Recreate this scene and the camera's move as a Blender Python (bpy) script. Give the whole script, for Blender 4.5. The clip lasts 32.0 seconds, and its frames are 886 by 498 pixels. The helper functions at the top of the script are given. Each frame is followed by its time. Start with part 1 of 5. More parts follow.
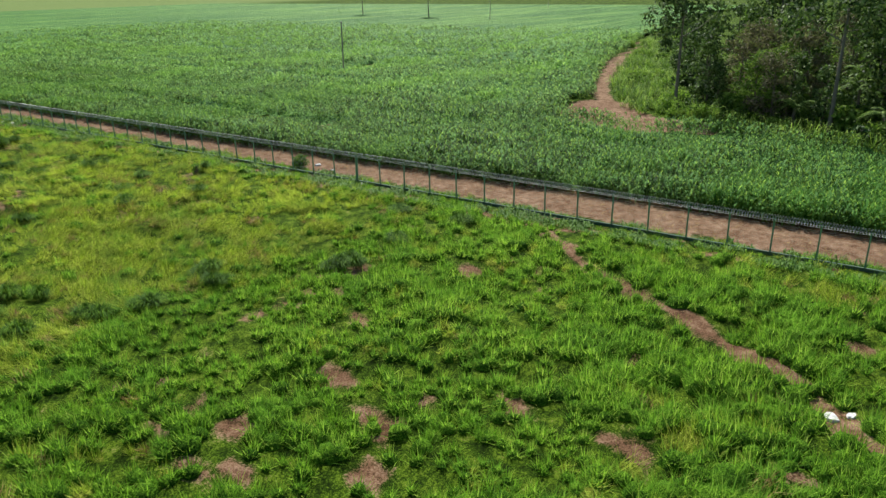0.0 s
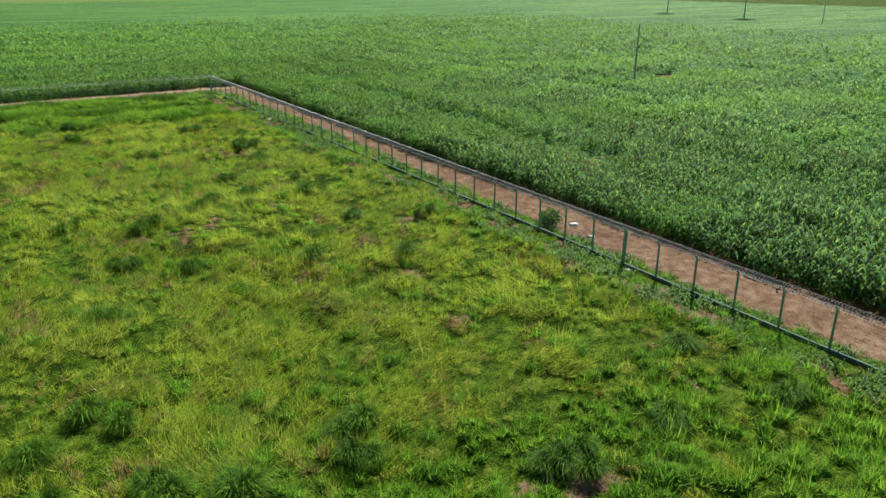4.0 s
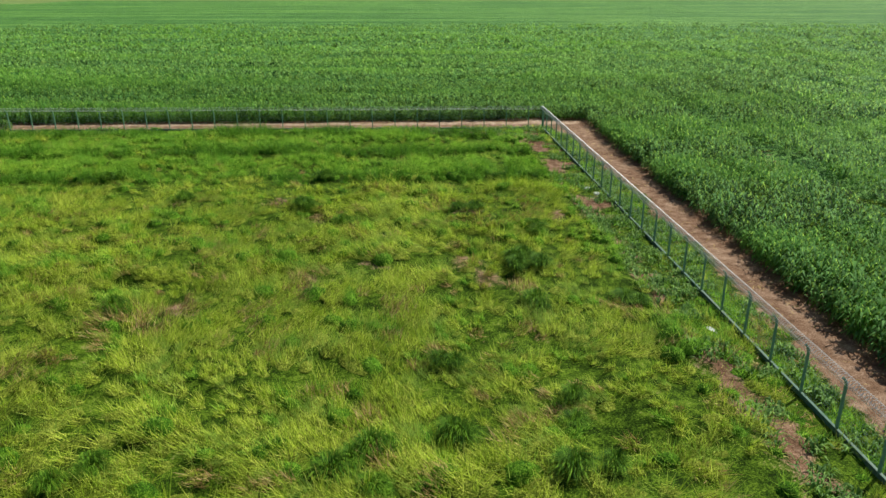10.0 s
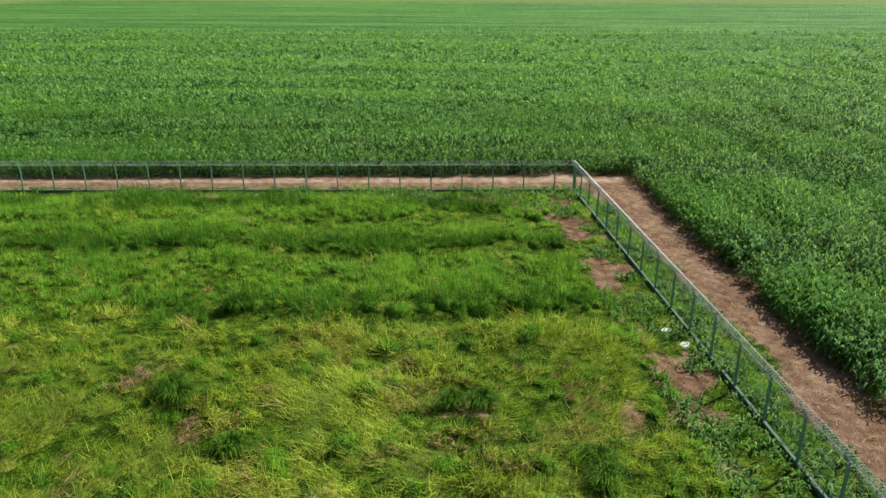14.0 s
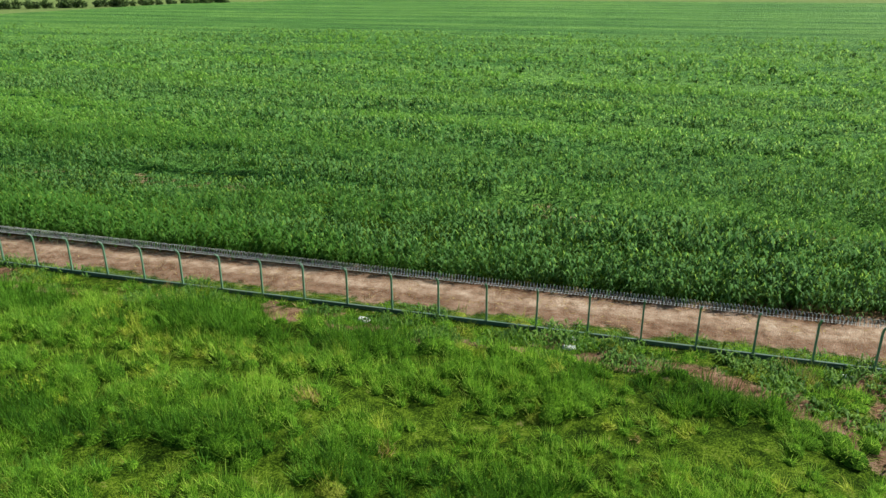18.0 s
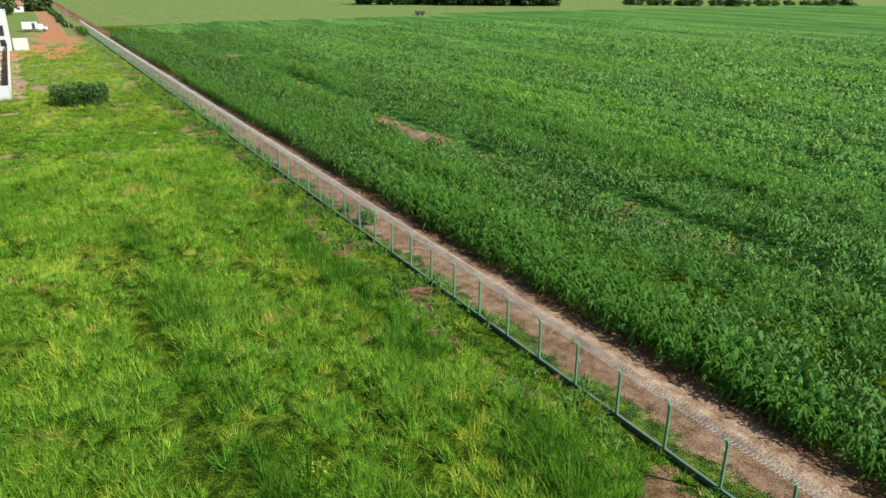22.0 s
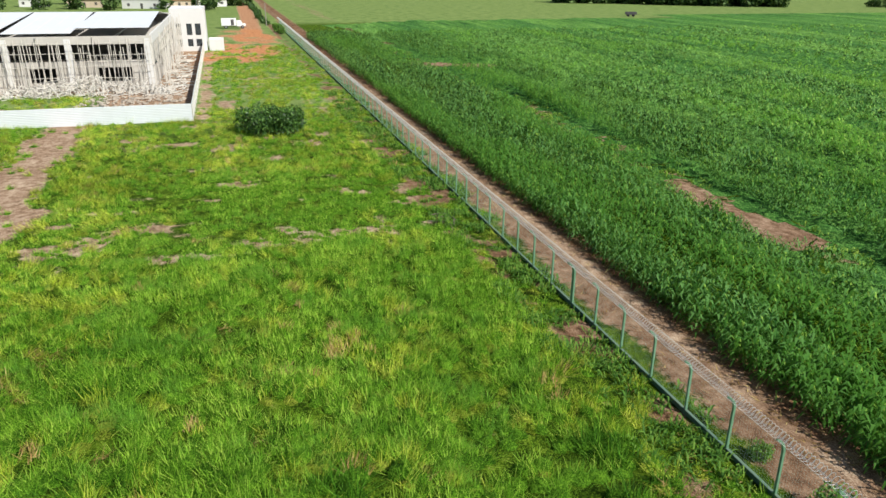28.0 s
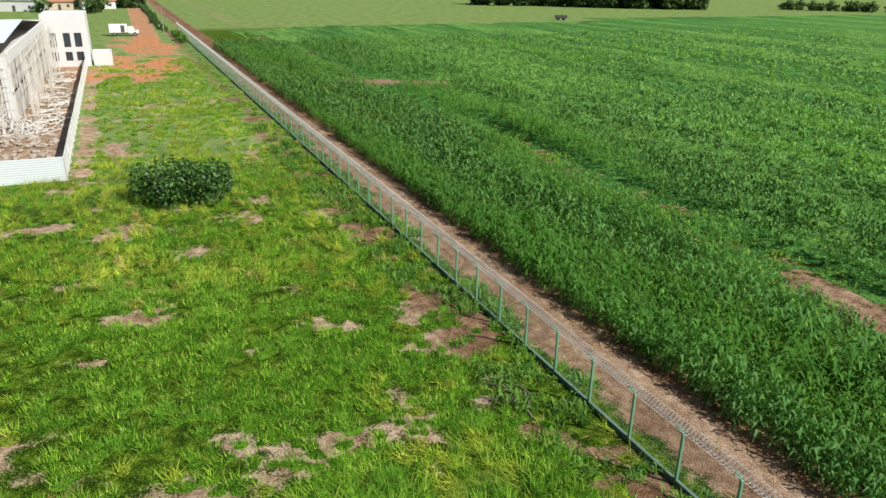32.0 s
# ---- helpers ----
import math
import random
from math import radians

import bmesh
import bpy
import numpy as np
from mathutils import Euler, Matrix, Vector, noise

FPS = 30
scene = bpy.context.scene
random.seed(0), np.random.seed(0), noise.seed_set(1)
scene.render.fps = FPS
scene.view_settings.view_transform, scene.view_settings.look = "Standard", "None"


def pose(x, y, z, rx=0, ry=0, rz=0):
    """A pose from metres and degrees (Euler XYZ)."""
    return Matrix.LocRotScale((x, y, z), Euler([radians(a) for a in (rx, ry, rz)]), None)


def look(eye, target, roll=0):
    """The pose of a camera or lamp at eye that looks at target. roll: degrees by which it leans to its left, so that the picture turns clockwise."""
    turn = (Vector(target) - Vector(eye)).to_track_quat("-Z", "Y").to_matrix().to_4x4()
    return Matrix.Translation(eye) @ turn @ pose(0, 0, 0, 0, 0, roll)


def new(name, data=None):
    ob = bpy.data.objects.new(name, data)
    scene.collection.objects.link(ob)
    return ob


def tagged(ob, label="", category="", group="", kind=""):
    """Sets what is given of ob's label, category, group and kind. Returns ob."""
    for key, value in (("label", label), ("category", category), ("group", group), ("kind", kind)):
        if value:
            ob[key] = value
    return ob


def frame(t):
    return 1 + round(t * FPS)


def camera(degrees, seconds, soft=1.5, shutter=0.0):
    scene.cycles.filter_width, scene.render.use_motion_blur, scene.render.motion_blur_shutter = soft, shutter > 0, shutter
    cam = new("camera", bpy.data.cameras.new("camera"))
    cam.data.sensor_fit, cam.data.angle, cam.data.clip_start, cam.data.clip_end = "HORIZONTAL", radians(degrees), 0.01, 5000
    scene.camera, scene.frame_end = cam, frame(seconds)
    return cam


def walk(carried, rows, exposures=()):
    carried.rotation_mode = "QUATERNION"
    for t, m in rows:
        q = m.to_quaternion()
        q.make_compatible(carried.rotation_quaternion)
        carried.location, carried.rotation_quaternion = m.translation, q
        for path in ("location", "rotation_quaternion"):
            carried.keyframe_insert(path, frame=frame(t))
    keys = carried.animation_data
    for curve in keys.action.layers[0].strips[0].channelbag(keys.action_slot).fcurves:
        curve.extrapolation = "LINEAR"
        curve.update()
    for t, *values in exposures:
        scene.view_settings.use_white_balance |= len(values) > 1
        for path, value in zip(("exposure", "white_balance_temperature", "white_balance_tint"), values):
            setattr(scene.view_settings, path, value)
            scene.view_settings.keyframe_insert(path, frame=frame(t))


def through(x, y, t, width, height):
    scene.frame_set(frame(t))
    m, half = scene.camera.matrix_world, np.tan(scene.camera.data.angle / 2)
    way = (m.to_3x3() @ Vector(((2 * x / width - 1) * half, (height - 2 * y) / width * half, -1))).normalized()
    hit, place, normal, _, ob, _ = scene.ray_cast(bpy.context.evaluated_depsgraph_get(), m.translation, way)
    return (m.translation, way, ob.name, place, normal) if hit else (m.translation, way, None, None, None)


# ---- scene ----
cam = camera(63.2, 32.0)
PATH = [
    (0, (-41.43, -125.302, 15.951), (-39.922, -124.186, 15.257), -1.0),
    (0.5, (-39.938, -124.177, 15.981), (-38.504, -122.968, 15.286), -0.6),
    (1, (-38.338, -122.802, 15.949), (-36.979, -121.51, 15.254), -0.3),
    (1.5, (-36.532, -121.449, 15.896), (-35.251, -120.08, 15.201), -0.3),
    (2, (-34.748, -119.982, 15.9), (-33.524, -118.562, 15.203), -0.3),
    (2.5, (-32.92, -118.234, 15.949), (-31.711, -116.802, 15.252), -0.1),
    (3, (-31.084, -116.324, 15.999), (-29.909, -114.865, 15.297), -0.1),
    (3.5, (-29.262, -114.351, 16.012), (-28.162, -112.836, 15.31), -0.0),
    (4, (-27.401, -112.308, 16.022), (-26.428, -110.708, 15.32), 0.0),
    (4.5, (-25.624, -110.076, 15.948), (-24.784, -108.403, 15.244), -0.1),
    (6.5, (-19.688, -100.316, 15.881), (-19.23, -98.502, 15.175), -0.2),
    (7, (-18.394, -97.759, 15.844), (-18.01, -95.927, 15.14), -0.3),
    (7.5, (-17.304, -94.982, 15.824), (-17.013, -93.132, 15.12), -0.2),
    (8, (-16.312, -92.2, 15.825), (-16.116, -90.338, 15.121), -0.2),
    (8.5, (-15.458, -89.377, 15.806), (-15.335, -87.509, 15.102), -0.1),
    (9, (-14.633, -86.488, 15.809), (-14.569, -84.617, 15.105), -0.1),
    (9.5, (-14.008, -83.529, 15.811), (-13.954, -81.658, 15.107), -0.1),
    (10, (-13.516, -80.56, 15.831), (-13.463, -78.688, 15.129), 0.0),
    (10.5, (-13.084, -77.578, 15.881), (-13.032, -75.707, 15.177), 0.1),
    (11, (-12.758, -74.57, 15.95), (-12.708, -72.7, 15.244), 0.2),
    (11.5, (-12.531, -71.56, 15.991), (-12.48, -69.689, 15.286), 0.2),
    (12, (-12.375, -68.466, 16.004), (-12.324, -66.595, 15.299), 0.2),
    (12.5, (-12.266, -65.41, 16.042), (-12.215, -63.538, 15.338), 0.2),
    (13, (-12.154, -62.341, 16.06), (-12.105, -60.469, 15.357), 0.2),
    (13.5, (-12.094, -59.285, 16.075), (-12.044, -57.413, 15.372), 0.2),
    (14, (-12.037, -56.222, 16.117), (-11.99, -54.349, 15.415), 0.3),
    (14.5, (-12.068, -53.209, 16.04), (-12.02, -51.334, 15.346), 0.0),
    (16.5, (-12.357, -40.69, 16.647), (-12.352, -38.826, 15.924), -0.0),
    (17, (-12.439, -37.705, 16.464), (-12.479, -35.838, 15.748), -0.2),
    (18, (-12.375, -31.936, 16.374), (-12.883, -30.135, 15.666), -0.1),
    (19, (-12.773, -27.134, 16.325), (-13.745, -25.535, 15.618), -0.1),
    (19.5, (-13.063, -25.241, 16.254), (-14.239, -23.786, 15.549), 0.1),
    (20, (-13.338, -23.543, 16.186), (-14.701, -22.26, 15.481), 0.1),
    (20.5, (-13.798, -21.971, 16.085), (-15.316, -20.878, 15.378), 0.2),
    (21, (-14.353, -20.494, 16.117), (-15.939, -19.503, 15.408), 0.1),
    (21.5, (-15.317, -19.059, 16.128), (-16.938, -18.129, 15.418), 0.2),
    (22, (-16.682, -17.764, 16.12), (-18.306, -16.838, 15.409), 0.3),
    (22.5, (-18.173, -16.637, 16.166), (-19.856, -15.825, 15.452), 0.2),
    (23, (-20.052, -15.565, 16.236), (-21.797, -14.901, 15.519), 0.2),
    (23.5, (-22.178, -14.557, 16.232), (-23.95, -13.97, 15.513), 0.2),
    (24, (-24.459, -13.818, 16.255), (-26.232, -13.236, 15.535), 0.3),
    (24.5, (-26.812, -13.321, 16.202), (-28.588, -12.751, 15.481), 0.2),
    (25, (-29.14, -12.961, 16.284), (-30.926, -12.422, 15.562), 0.2),
    (25.5, (-31.621, -12.94, 16.269), (-33.419, -12.446, 15.546), 0.2),
    (26, (-34.316, -13.217, 16.115), (-36.123, -12.755, 15.392), 0.2),
    (26.5, (-36.824, -13.549, 16.144), (-38.631, -13.092, 15.421), 0.2),
    (28.5, (-49.725, -16.455, 15.914), (-51.484, -15.833, 15.192), 0.9),
    (29, (-52.567, -16.871, 15.923), (-54.251, -16.068, 15.204), 1.0),
    (29.5, (-55.38, -16.965, 15.822), (-57.056, -16.142, 15.105), 1.0),
    (30, (-58.269, -16.803, 15.745), (-59.945, -15.981, 15.027), 0.9),
    (30.5, (-61.031, -16.586, 15.763), (-62.708, -15.766, 15.045), 0.9),
    (31, (-63.841, -16.231, 15.746), (-65.519, -15.412, 15.028), 0.9),
    (31.5, (-66.655, -15.711, 15.723), (-68.336, -14.901, 15.006), 0.9),
    (32, (-69.47, -15.028, 15.708), (-71.177, -14.272, 14.989), 0.9),
]
walk(cam, [(t, look(eye, target, roll)) for t, eye, target, roll in PATH])

# ---- light ----
SUN_AZIMUTH, SUN_HEIGHT = radians(51), radians(43)
world = bpy.data.worlds.new("daylight")
scene.world = world
world.use_nodes = True
sky = world.node_tree.nodes.new("ShaderNodeTexSky")
sky.sky_type, sky.sun_disc = "NISHITA", False
sky.sun_elevation, sky.sun_rotation = SUN_HEIGHT, SUN_AZIMUTH
world.node_tree.links.new(sky.outputs[0], world.node_tree.nodes["Background"].inputs[0])
world.node_tree.nodes["Background"].inputs[1].default_value = 0.078
sun = new("sun", bpy.data.lights.new("sun", "SUN"))
sun.data.energy, sun.data.angle, sun.data.color = 5.0, radians(0.6), (0.98, 0.96, 0.90)
sun.matrix_world = look((0, 0, 0), (-math.sin(SUN_AZIMUTH) * math.cos(SUN_HEIGHT), -math.cos(SUN_AZIMUTH) * math.cos(SUN_HEIGHT), -math.sin(SUN_HEIGHT)))
scene.view_settings.exposure = 0.30

# ---- small tools ----
rng = np.random.default_rng(7)
TABLE = np.random.default_rng(11).random((256, 256))


def lumps(x, y, size, seed=0):
    """Smooth value noise in 0..1 over the plan; size: metres of a lump."""
    x, y = np.asarray(x, float) / size + 17.3 * seed, np.asarray(y, float) / size + 9.7 * seed
    i, j = np.floor(x).astype(int), np.floor(y).astype(int)
    u, v = x - i, y - j
    u, v = u * u * (3 - 2 * u), v * v * (3 - 2 * v)
    a, b = TABLE[i & 255, j & 255], TABLE[(i + 1) & 255, j & 255]
    c, d = TABLE[i & 255, (j + 1) & 255], TABLE[(i + 1) & 255, (j + 1) & 255]
    return (a * (1 - u) + b * u) * (1 - v) + (c * (1 - u) + d * u) * v


def step(a, b, v):
    u = np.clip((np.asarray(v, float) - a) / (b - a), 0, 1)
    return u * u * (3 - 2 * u)


def along(x, y, points):
    """Distance from a chain of points in the plan."""
    best = np.full(np.shape(x), 1e9)
    for (ax, ay), (bx, by) in zip(points, points[1:]):
        ex, ey = bx - ax, by - ay
        u = np.clip(((x - ax) * ex + (y - ay) * ey) / (ex * ex + ey * ey), 0, 1)
        best = np.minimum(best, np.hypot(x - ax - u * ex, y - ay - u * ey))
    return best


def raw_mesh(name, verts, loops, starts):
    me = bpy.data.meshes.new(name)
    me.vertices.add(len(verts))
    me.vertices.foreach_set("co", np.ascontiguousarray(verts, dtype=np.float32).ravel())
    me.loops.add(len(loops))
    me.loops.foreach_set("vertex_index", np.ascontiguousarray(loops, dtype=np.int32))
    me.polygons.add(len(starts))
    me.polygons.foreach_set("loop_start", np.ascontiguousarray(starts, dtype=np.int32))
    me.update(calc_edges=True)
    return me


def strips(name, x, y, z, az, reach1, rise1, reach2, rise2, width, material):
    """Leaves or blades: each springs from a point, bends at a knee and ends in a tip."""
    n = len(x)
    cx, cy = np.cos(az), np.sin(az)
    v = np.empty((n, 5, 3), np.float32)
    for k, (r, h, w) in enumerate(((0, 0, -0.3), (0, 0, 0.3), (reach1, rise1, 0.5), (reach1, rise1, -0.5), (reach2, rise2, 0))):
        v[:, k, 0] = x + cx * r - cy * width * w
        v[:, k, 1] = y + cy * r + cx * width * w
        v[:, k, 2] = z + h
    loops = (np.arange(n)[:, None] * 5 + np.array([0, 1, 2, 3, 3, 2, 4])).ravel()
    starts = (np.arange(n)[:, None] * 7 + np.array([0, 4])).ravel()
    me = raw_mesh(name, v.reshape(-1, 3), loops, starts)
    me.materials.append(material)
    return me


def spikes(name, x, y, z, az, reach, rise, width, material):
    """Fine straight grass blades, one tapering sliver each."""
    n = len(x)
    cx, cy = np.cos(az), np.sin(az)
    v = np.empty((n, 3, 3), np.float32)
    turn = rng.uniform(0.6, 2.5, n)
    sx, sy = np.cos(az + turn) * width / 2, np.sin(az + turn) * width / 2
    v[:, 0] = np.stack([x + sx, y + sy, z], -1)
    v[:, 1] = np.stack([x - sx, y - sy, z], -1)
    v[:, 2] = np.stack([x + cx * reach, y + cy * reach, z + rise], -1)
    me = raw_mesh(name, v.reshape(-1, 3), np.arange(n * 3), np.arange(n) * 3)
    me.materials.append(material)
    return me


def caps(name, x, y, z, wide, high, material):
    """Flat hearts of lying grass, a six-sided cap each."""
    n = len(x)
    v = np.empty((n, 7, 3), np.float32)
    for k in range(6):
        a = k * 1.0472 + rng.uniform(-0.3, 0.3, n)
        s = rng.uniform(0.8, 1.3, n) * wide
        v[:, k] = np.stack([x + np.cos(a) * s, y + np.sin(a) * s, z - 0.04], -1)
    v[:, 6] = np.stack([x, y, z + high], -1)
    loops = (np.arange(n)[:, None] * 7 + np.array([(k, (k + 1) % 6, 6) for k in range(6)]).ravel()).ravel()
    me = raw_mesh(name, v.reshape(-1, 3), loops, np.arange(n * 6) * 3)
    me.materials.append(material)
    return me


def domes(name, x, y, z, wide, high, material):
    """Low rounded hearts of grass bunches, an open cap of two rings each."""
    n = len(x)
    v = np.empty((n, 13, 3), np.float32)
    for ring, (r, h) in enumerate(((1.0, -0.25), (0.72, 0.68))):
        for k in range(6):
            a = k * 1.0472 + 0.5 * ring + rng.uniform(-0.25, 0.25, n)
            s = rng.uniform(0.8, 1.2, n) * r * wide
            v[:, ring * 6 + k] = np.stack([x + np.cos(a) * s, y + np.sin(a) * s, z + h * high], -1)
    v[:, 12] = np.stack([x, y, z + high], -1)
    faces = [(k, (k + 1) % 6, 6 + k) for k in range(6)] + [((k + 1) % 6, 6 + (k + 1) % 6, 6 + k) for k in range(6)] + [(6 + k, 6 + (k + 1) % 6, 12) for k in range(6)]
    loops = (np.arange(n)[:, None] * 13 + np.array(faces).ravel()).ravel()
    me = raw_mesh(name, v.reshape(-1, 3), loops, np.arange(n * 18) * 3)
    me.materials.append(material)
    return me


def leaf_cloud(name, centres, radii, count, size, material, seed, flat=0.75):
    """Many small leaf sprays round the given centres."""
    r = np.random.default_rng(seed)
    centres, radii = np.array(centres, float), np.array(radii, float)
    pick = r.choice(len(centres), count, p=radii**2 / (radii**2).sum())
    way = r.normal(size=(count, 3))
    way /= np.linalg.norm(way, axis=1)[:, None]
    p = centres[pick] + way * (radii[pick] * r.uniform(0.55, 1.08, count))[:, None] * (1, 1, flat)
    a = r.normal(size=(count, 3)) + way * 0.8 + (0, 0, 0.5)
    a /= np.linalg.norm(a, axis=1)[:, None]
    t = np.cross(a, r.normal(size=(count, 3)))
    t /= np.linalg.norm(t, axis=1)[:, None]
    b = np.cross(a, t)
    s = size * r.uniform(0.6, 1.35, count)[:, None]
    v = np.stack([p - t * s, p + b * s * 0.45 + a * s * 0.15, p + t * s, p - b * s * 0.45 + a * s * 0.15], 1)
    me = raw_mesh(name, v.reshape(-1, 3), np.arange(count * 4), np.arange(count) * 4)
    me.materials.append(material)
    return me


def tube(bm, points, radii, sides=7):
    rings = []
    for k, (p, r) in enumerate(zip(points, radii)):
        p = Vector(p)
        ahead = Vector(points[min(k + 1, len(points) - 1)]) - Vector(points[max(k - 1, 0)])
        q = ahead.to_track_quat("Z", "Y")
        rings.append([bm.verts.new(p + q @ Vector((r * math.cos(2 * math.pi * i / sides), r * math.sin(2 * math.pi * i / sides), 0))) for i in range(sides)])
    for a, b in zip(rings, rings[1:]):
        for i in range(sides):
            bm.faces.new((a[i], a[(i + 1) % sides], b[(i + 1) % sides], b[i]))
    bm.faces.new(rings[0][::-1])
    bm.faces.new(rings[-1])
    return bm


def block(bm, x0, x1, y0, y1, z0, z1, m=None):
    made = bmesh.ops.create_cube(bm, size=1)["verts"]
    for v in made:
        v.co = ((x0 + x1) / 2 + v.co.x * (x1 - x0), (y0 + y1) / 2 + v.co.y * (y1 - y0), (z0 + z1) / 2 + v.co.z * (z1 - z0))
        if m:
            v.co = m @ v.co
    return made


def mesh_of(name, bm, material, bevel=0.0):
    if bevel:
        bmesh.ops.bevel(bm, geom=bm.edges[:], offset=bevel, segments=1, affect="EDGES")
    bmesh.ops.recalc_face_normals(bm, faces=bm.faces[:])
    me = bpy.data.meshes.new(name)
    bm.to_mesh(me)
    bm.free()
    if material:
        me.materials.append(material)
    return me


def part(name, me, parent, label="", at=None):
    """Links a mesh as one part under a thing or under a part."""
    ob = new(name, me)
    ob.parent = parent
    if at is not None:
        ob.matrix_basis = at
    return tagged(ob, label)


def thing(name, label, category, group="", kind="", at=None, me=None):
    ob = new(name, me)
    if at is not None:
        ob.matrix_basis = at
    return tagged(ob, label, category, group, kind)


# ---- materials ----
class Nodes:
    def __init__(self, name):
        self.m = bpy.data.materials.new(name)
        self.m.use_nodes = True
        self.t = self.m.node_tree
        self.bsdf = self.t.nodes["Principled BSDF"]
        self.where = self.t.nodes.new("ShaderNodeNewGeometry")

    def put(self, kind, **sockets):
        node = self.t.nodes.new(kind)
        for key, value in sockets.items():
            self.link(value, node.inputs[key])
        return node

    def link(self, value, socket):
        if isinstance(value, bpy.types.NodeSocket):
            self.t.links.new(value, socket)
        else:
            socket.default_value = value

    def cloud(self, scale, detail=4.0, rough=0.6, stretch=(1, 1, 1)):
        m = self.put("ShaderNodeMapping", Vector=self.where.outputs["Position"], Scale=stretch)
        return self.put("ShaderNodeTexNoise", Vector=m.outputs[0], Scale=scale, Detail=detail, Roughness=rough).outputs["Fac"]

    def ramp(self, fac, *stops):
        node = self.put("ShaderNodeValToRGB", Fac=fac)
        e = node.color_ramp.elements
        while len(e) < len(stops):
            e.new(0.5)
        for k, (at, colour) in enumerate(stops):
            e[k].position = at
            e[k].color = (*colour, 1) if isinstance(colour, tuple) else (colour, colour, colour, 1)
        return node.outputs["Color"]

    def mix(self, fac, a, b, how="MIX"):
        node = self.t.nodes.new("ShaderNodeMix")
        node.data_type, node.blend_type = "RGBA", how
        self.link(fac, node.inputs[0])
        for value, k in ((a, 6), (b, 7)):
            self.link((*value, 1) if isinstance(value, tuple) else value, node.inputs[k])
        return node.outputs[2]

    def maths(self, how, a, b):
        node = self.t.nodes.new("ShaderNodeMath")
        node.operation = how
        self.link(a, node.inputs[0])
        self.link(b, node.inputs[1])
        return node.outputs[0]

    def attr(self, name):
        node = self.t.nodes.new("ShaderNodeAttribute")
        node.attribute_name = name
        return node.outputs["Fac"]

    def done(self, colour, rough=0.7, spec=0.4, metal=0.0, bump=None, depth=0.05, strength=0.6):
        self.link((*colour, 1) if isinstance(colour, tuple) else colour, self.bsdf.inputs["Base Color"])
        self.link(rough, self.bsdf.inputs["Roughness"])
        self.link(metal, self.bsdf.inputs["Metallic"])
        self.bsdf.inputs["Specular IOR Level"].default_value = spec
        if bump is not None:
            b = self.put("ShaderNodeBump", Height=bump, Distance=depth, Strength=strength)
            self.link(b.outputs[0], self.bsdf.inputs["Normal"])
        return self.m


def leaf_material(name, dark, mid, light, lump=2.5, through=0.3, rough=0.5, spec=0.35, stretch=(1, 1, 1), wide=0.08, streak=None, glow=0.25, cool=None, vary=0.34, shine=(0.32, 0.60, 0.05)):
    """Living leaves: a colour to each leaf, drifts of colour over the plan, light shining through."""
    n = Nodes(name)
    big = n.cloud(wide, 4, 0.6, stretch)
    small = n.cloud(1 / lump, 3)
    one = n.where.outputs["Random Per Island"]
    f = n.maths("ADD", n.maths("MULTIPLY", one, vary), n.maths("MULTIPLY", n.maths("ADD", big, small), (1 - vary) / 2))
    colour = n.ramp(f, (0.36, dark), (0.50, mid), (0.66, light))
    if streak:
        colour = n.mix(n.maths("MULTIPLY", n.ramp(n.cloud(wide * 1.4, 3, 0.55, stretch), (0.47, 0.0), (0.58, 1.0)), 0.75), colour, streak)
    if cool:
        colour = n.mix(n.maths("MULTIPLY", n.ramp(n.cloud(0.45, 4, 0.65), (0.50, 0.0), (0.62, 1.0)), 0.65), colour, cool)
    n.done(colour, rough, spec)
    tint = n.ramp(n.maths("FRACT", n.maths("MULTIPLY", one, 7.31), 0.0), (0.0, tuple(0.12 * v for v in shine)), (0.45, tuple(0.7 * v for v in shine)), (1.0, tuple(min(1.0, 1.6 * v) for v in shine)))
    t = n.put("ShaderNodeBsdfTranslucent", Color=n.mix(glow, colour, tint))
    m = n.put("ShaderNodeMixShader", Fac=through)
    n.t.links.new(n.bsdf.outputs[0], m.inputs[1])
    n.t.links.new(t.outputs[0], m.inputs[2])
    n.t.links.new(m.outputs[0], n.t.nodes["Material Output"].inputs[0])
    return n.m


def plain(name, colour, rough=0.6, spec=0.4, metal=0.0, grain=6.0, vary=0.25, bump=0.0, stain=None):
    n = Nodes(name)
    a = n.cloud(grain, 5)
    b = n.cloud(grain / 14, 3)
    c = n.mix(n.maths("MULTIPLY", n.ramp(a, (0.3, 0.0), (0.7, 1.0)), vary), colour, tuple(v * 0.6 for v in colour))
    c = n.mix(n.maths("MULTIPLY", n.ramp(b, (0.4, 0.0), (0.7, 1.0)), vary), c, stain or tuple(v * 0.75 for v in colour))
    return n.done(c, rough, spec, metal, a if bump else None, bump or 0.01)


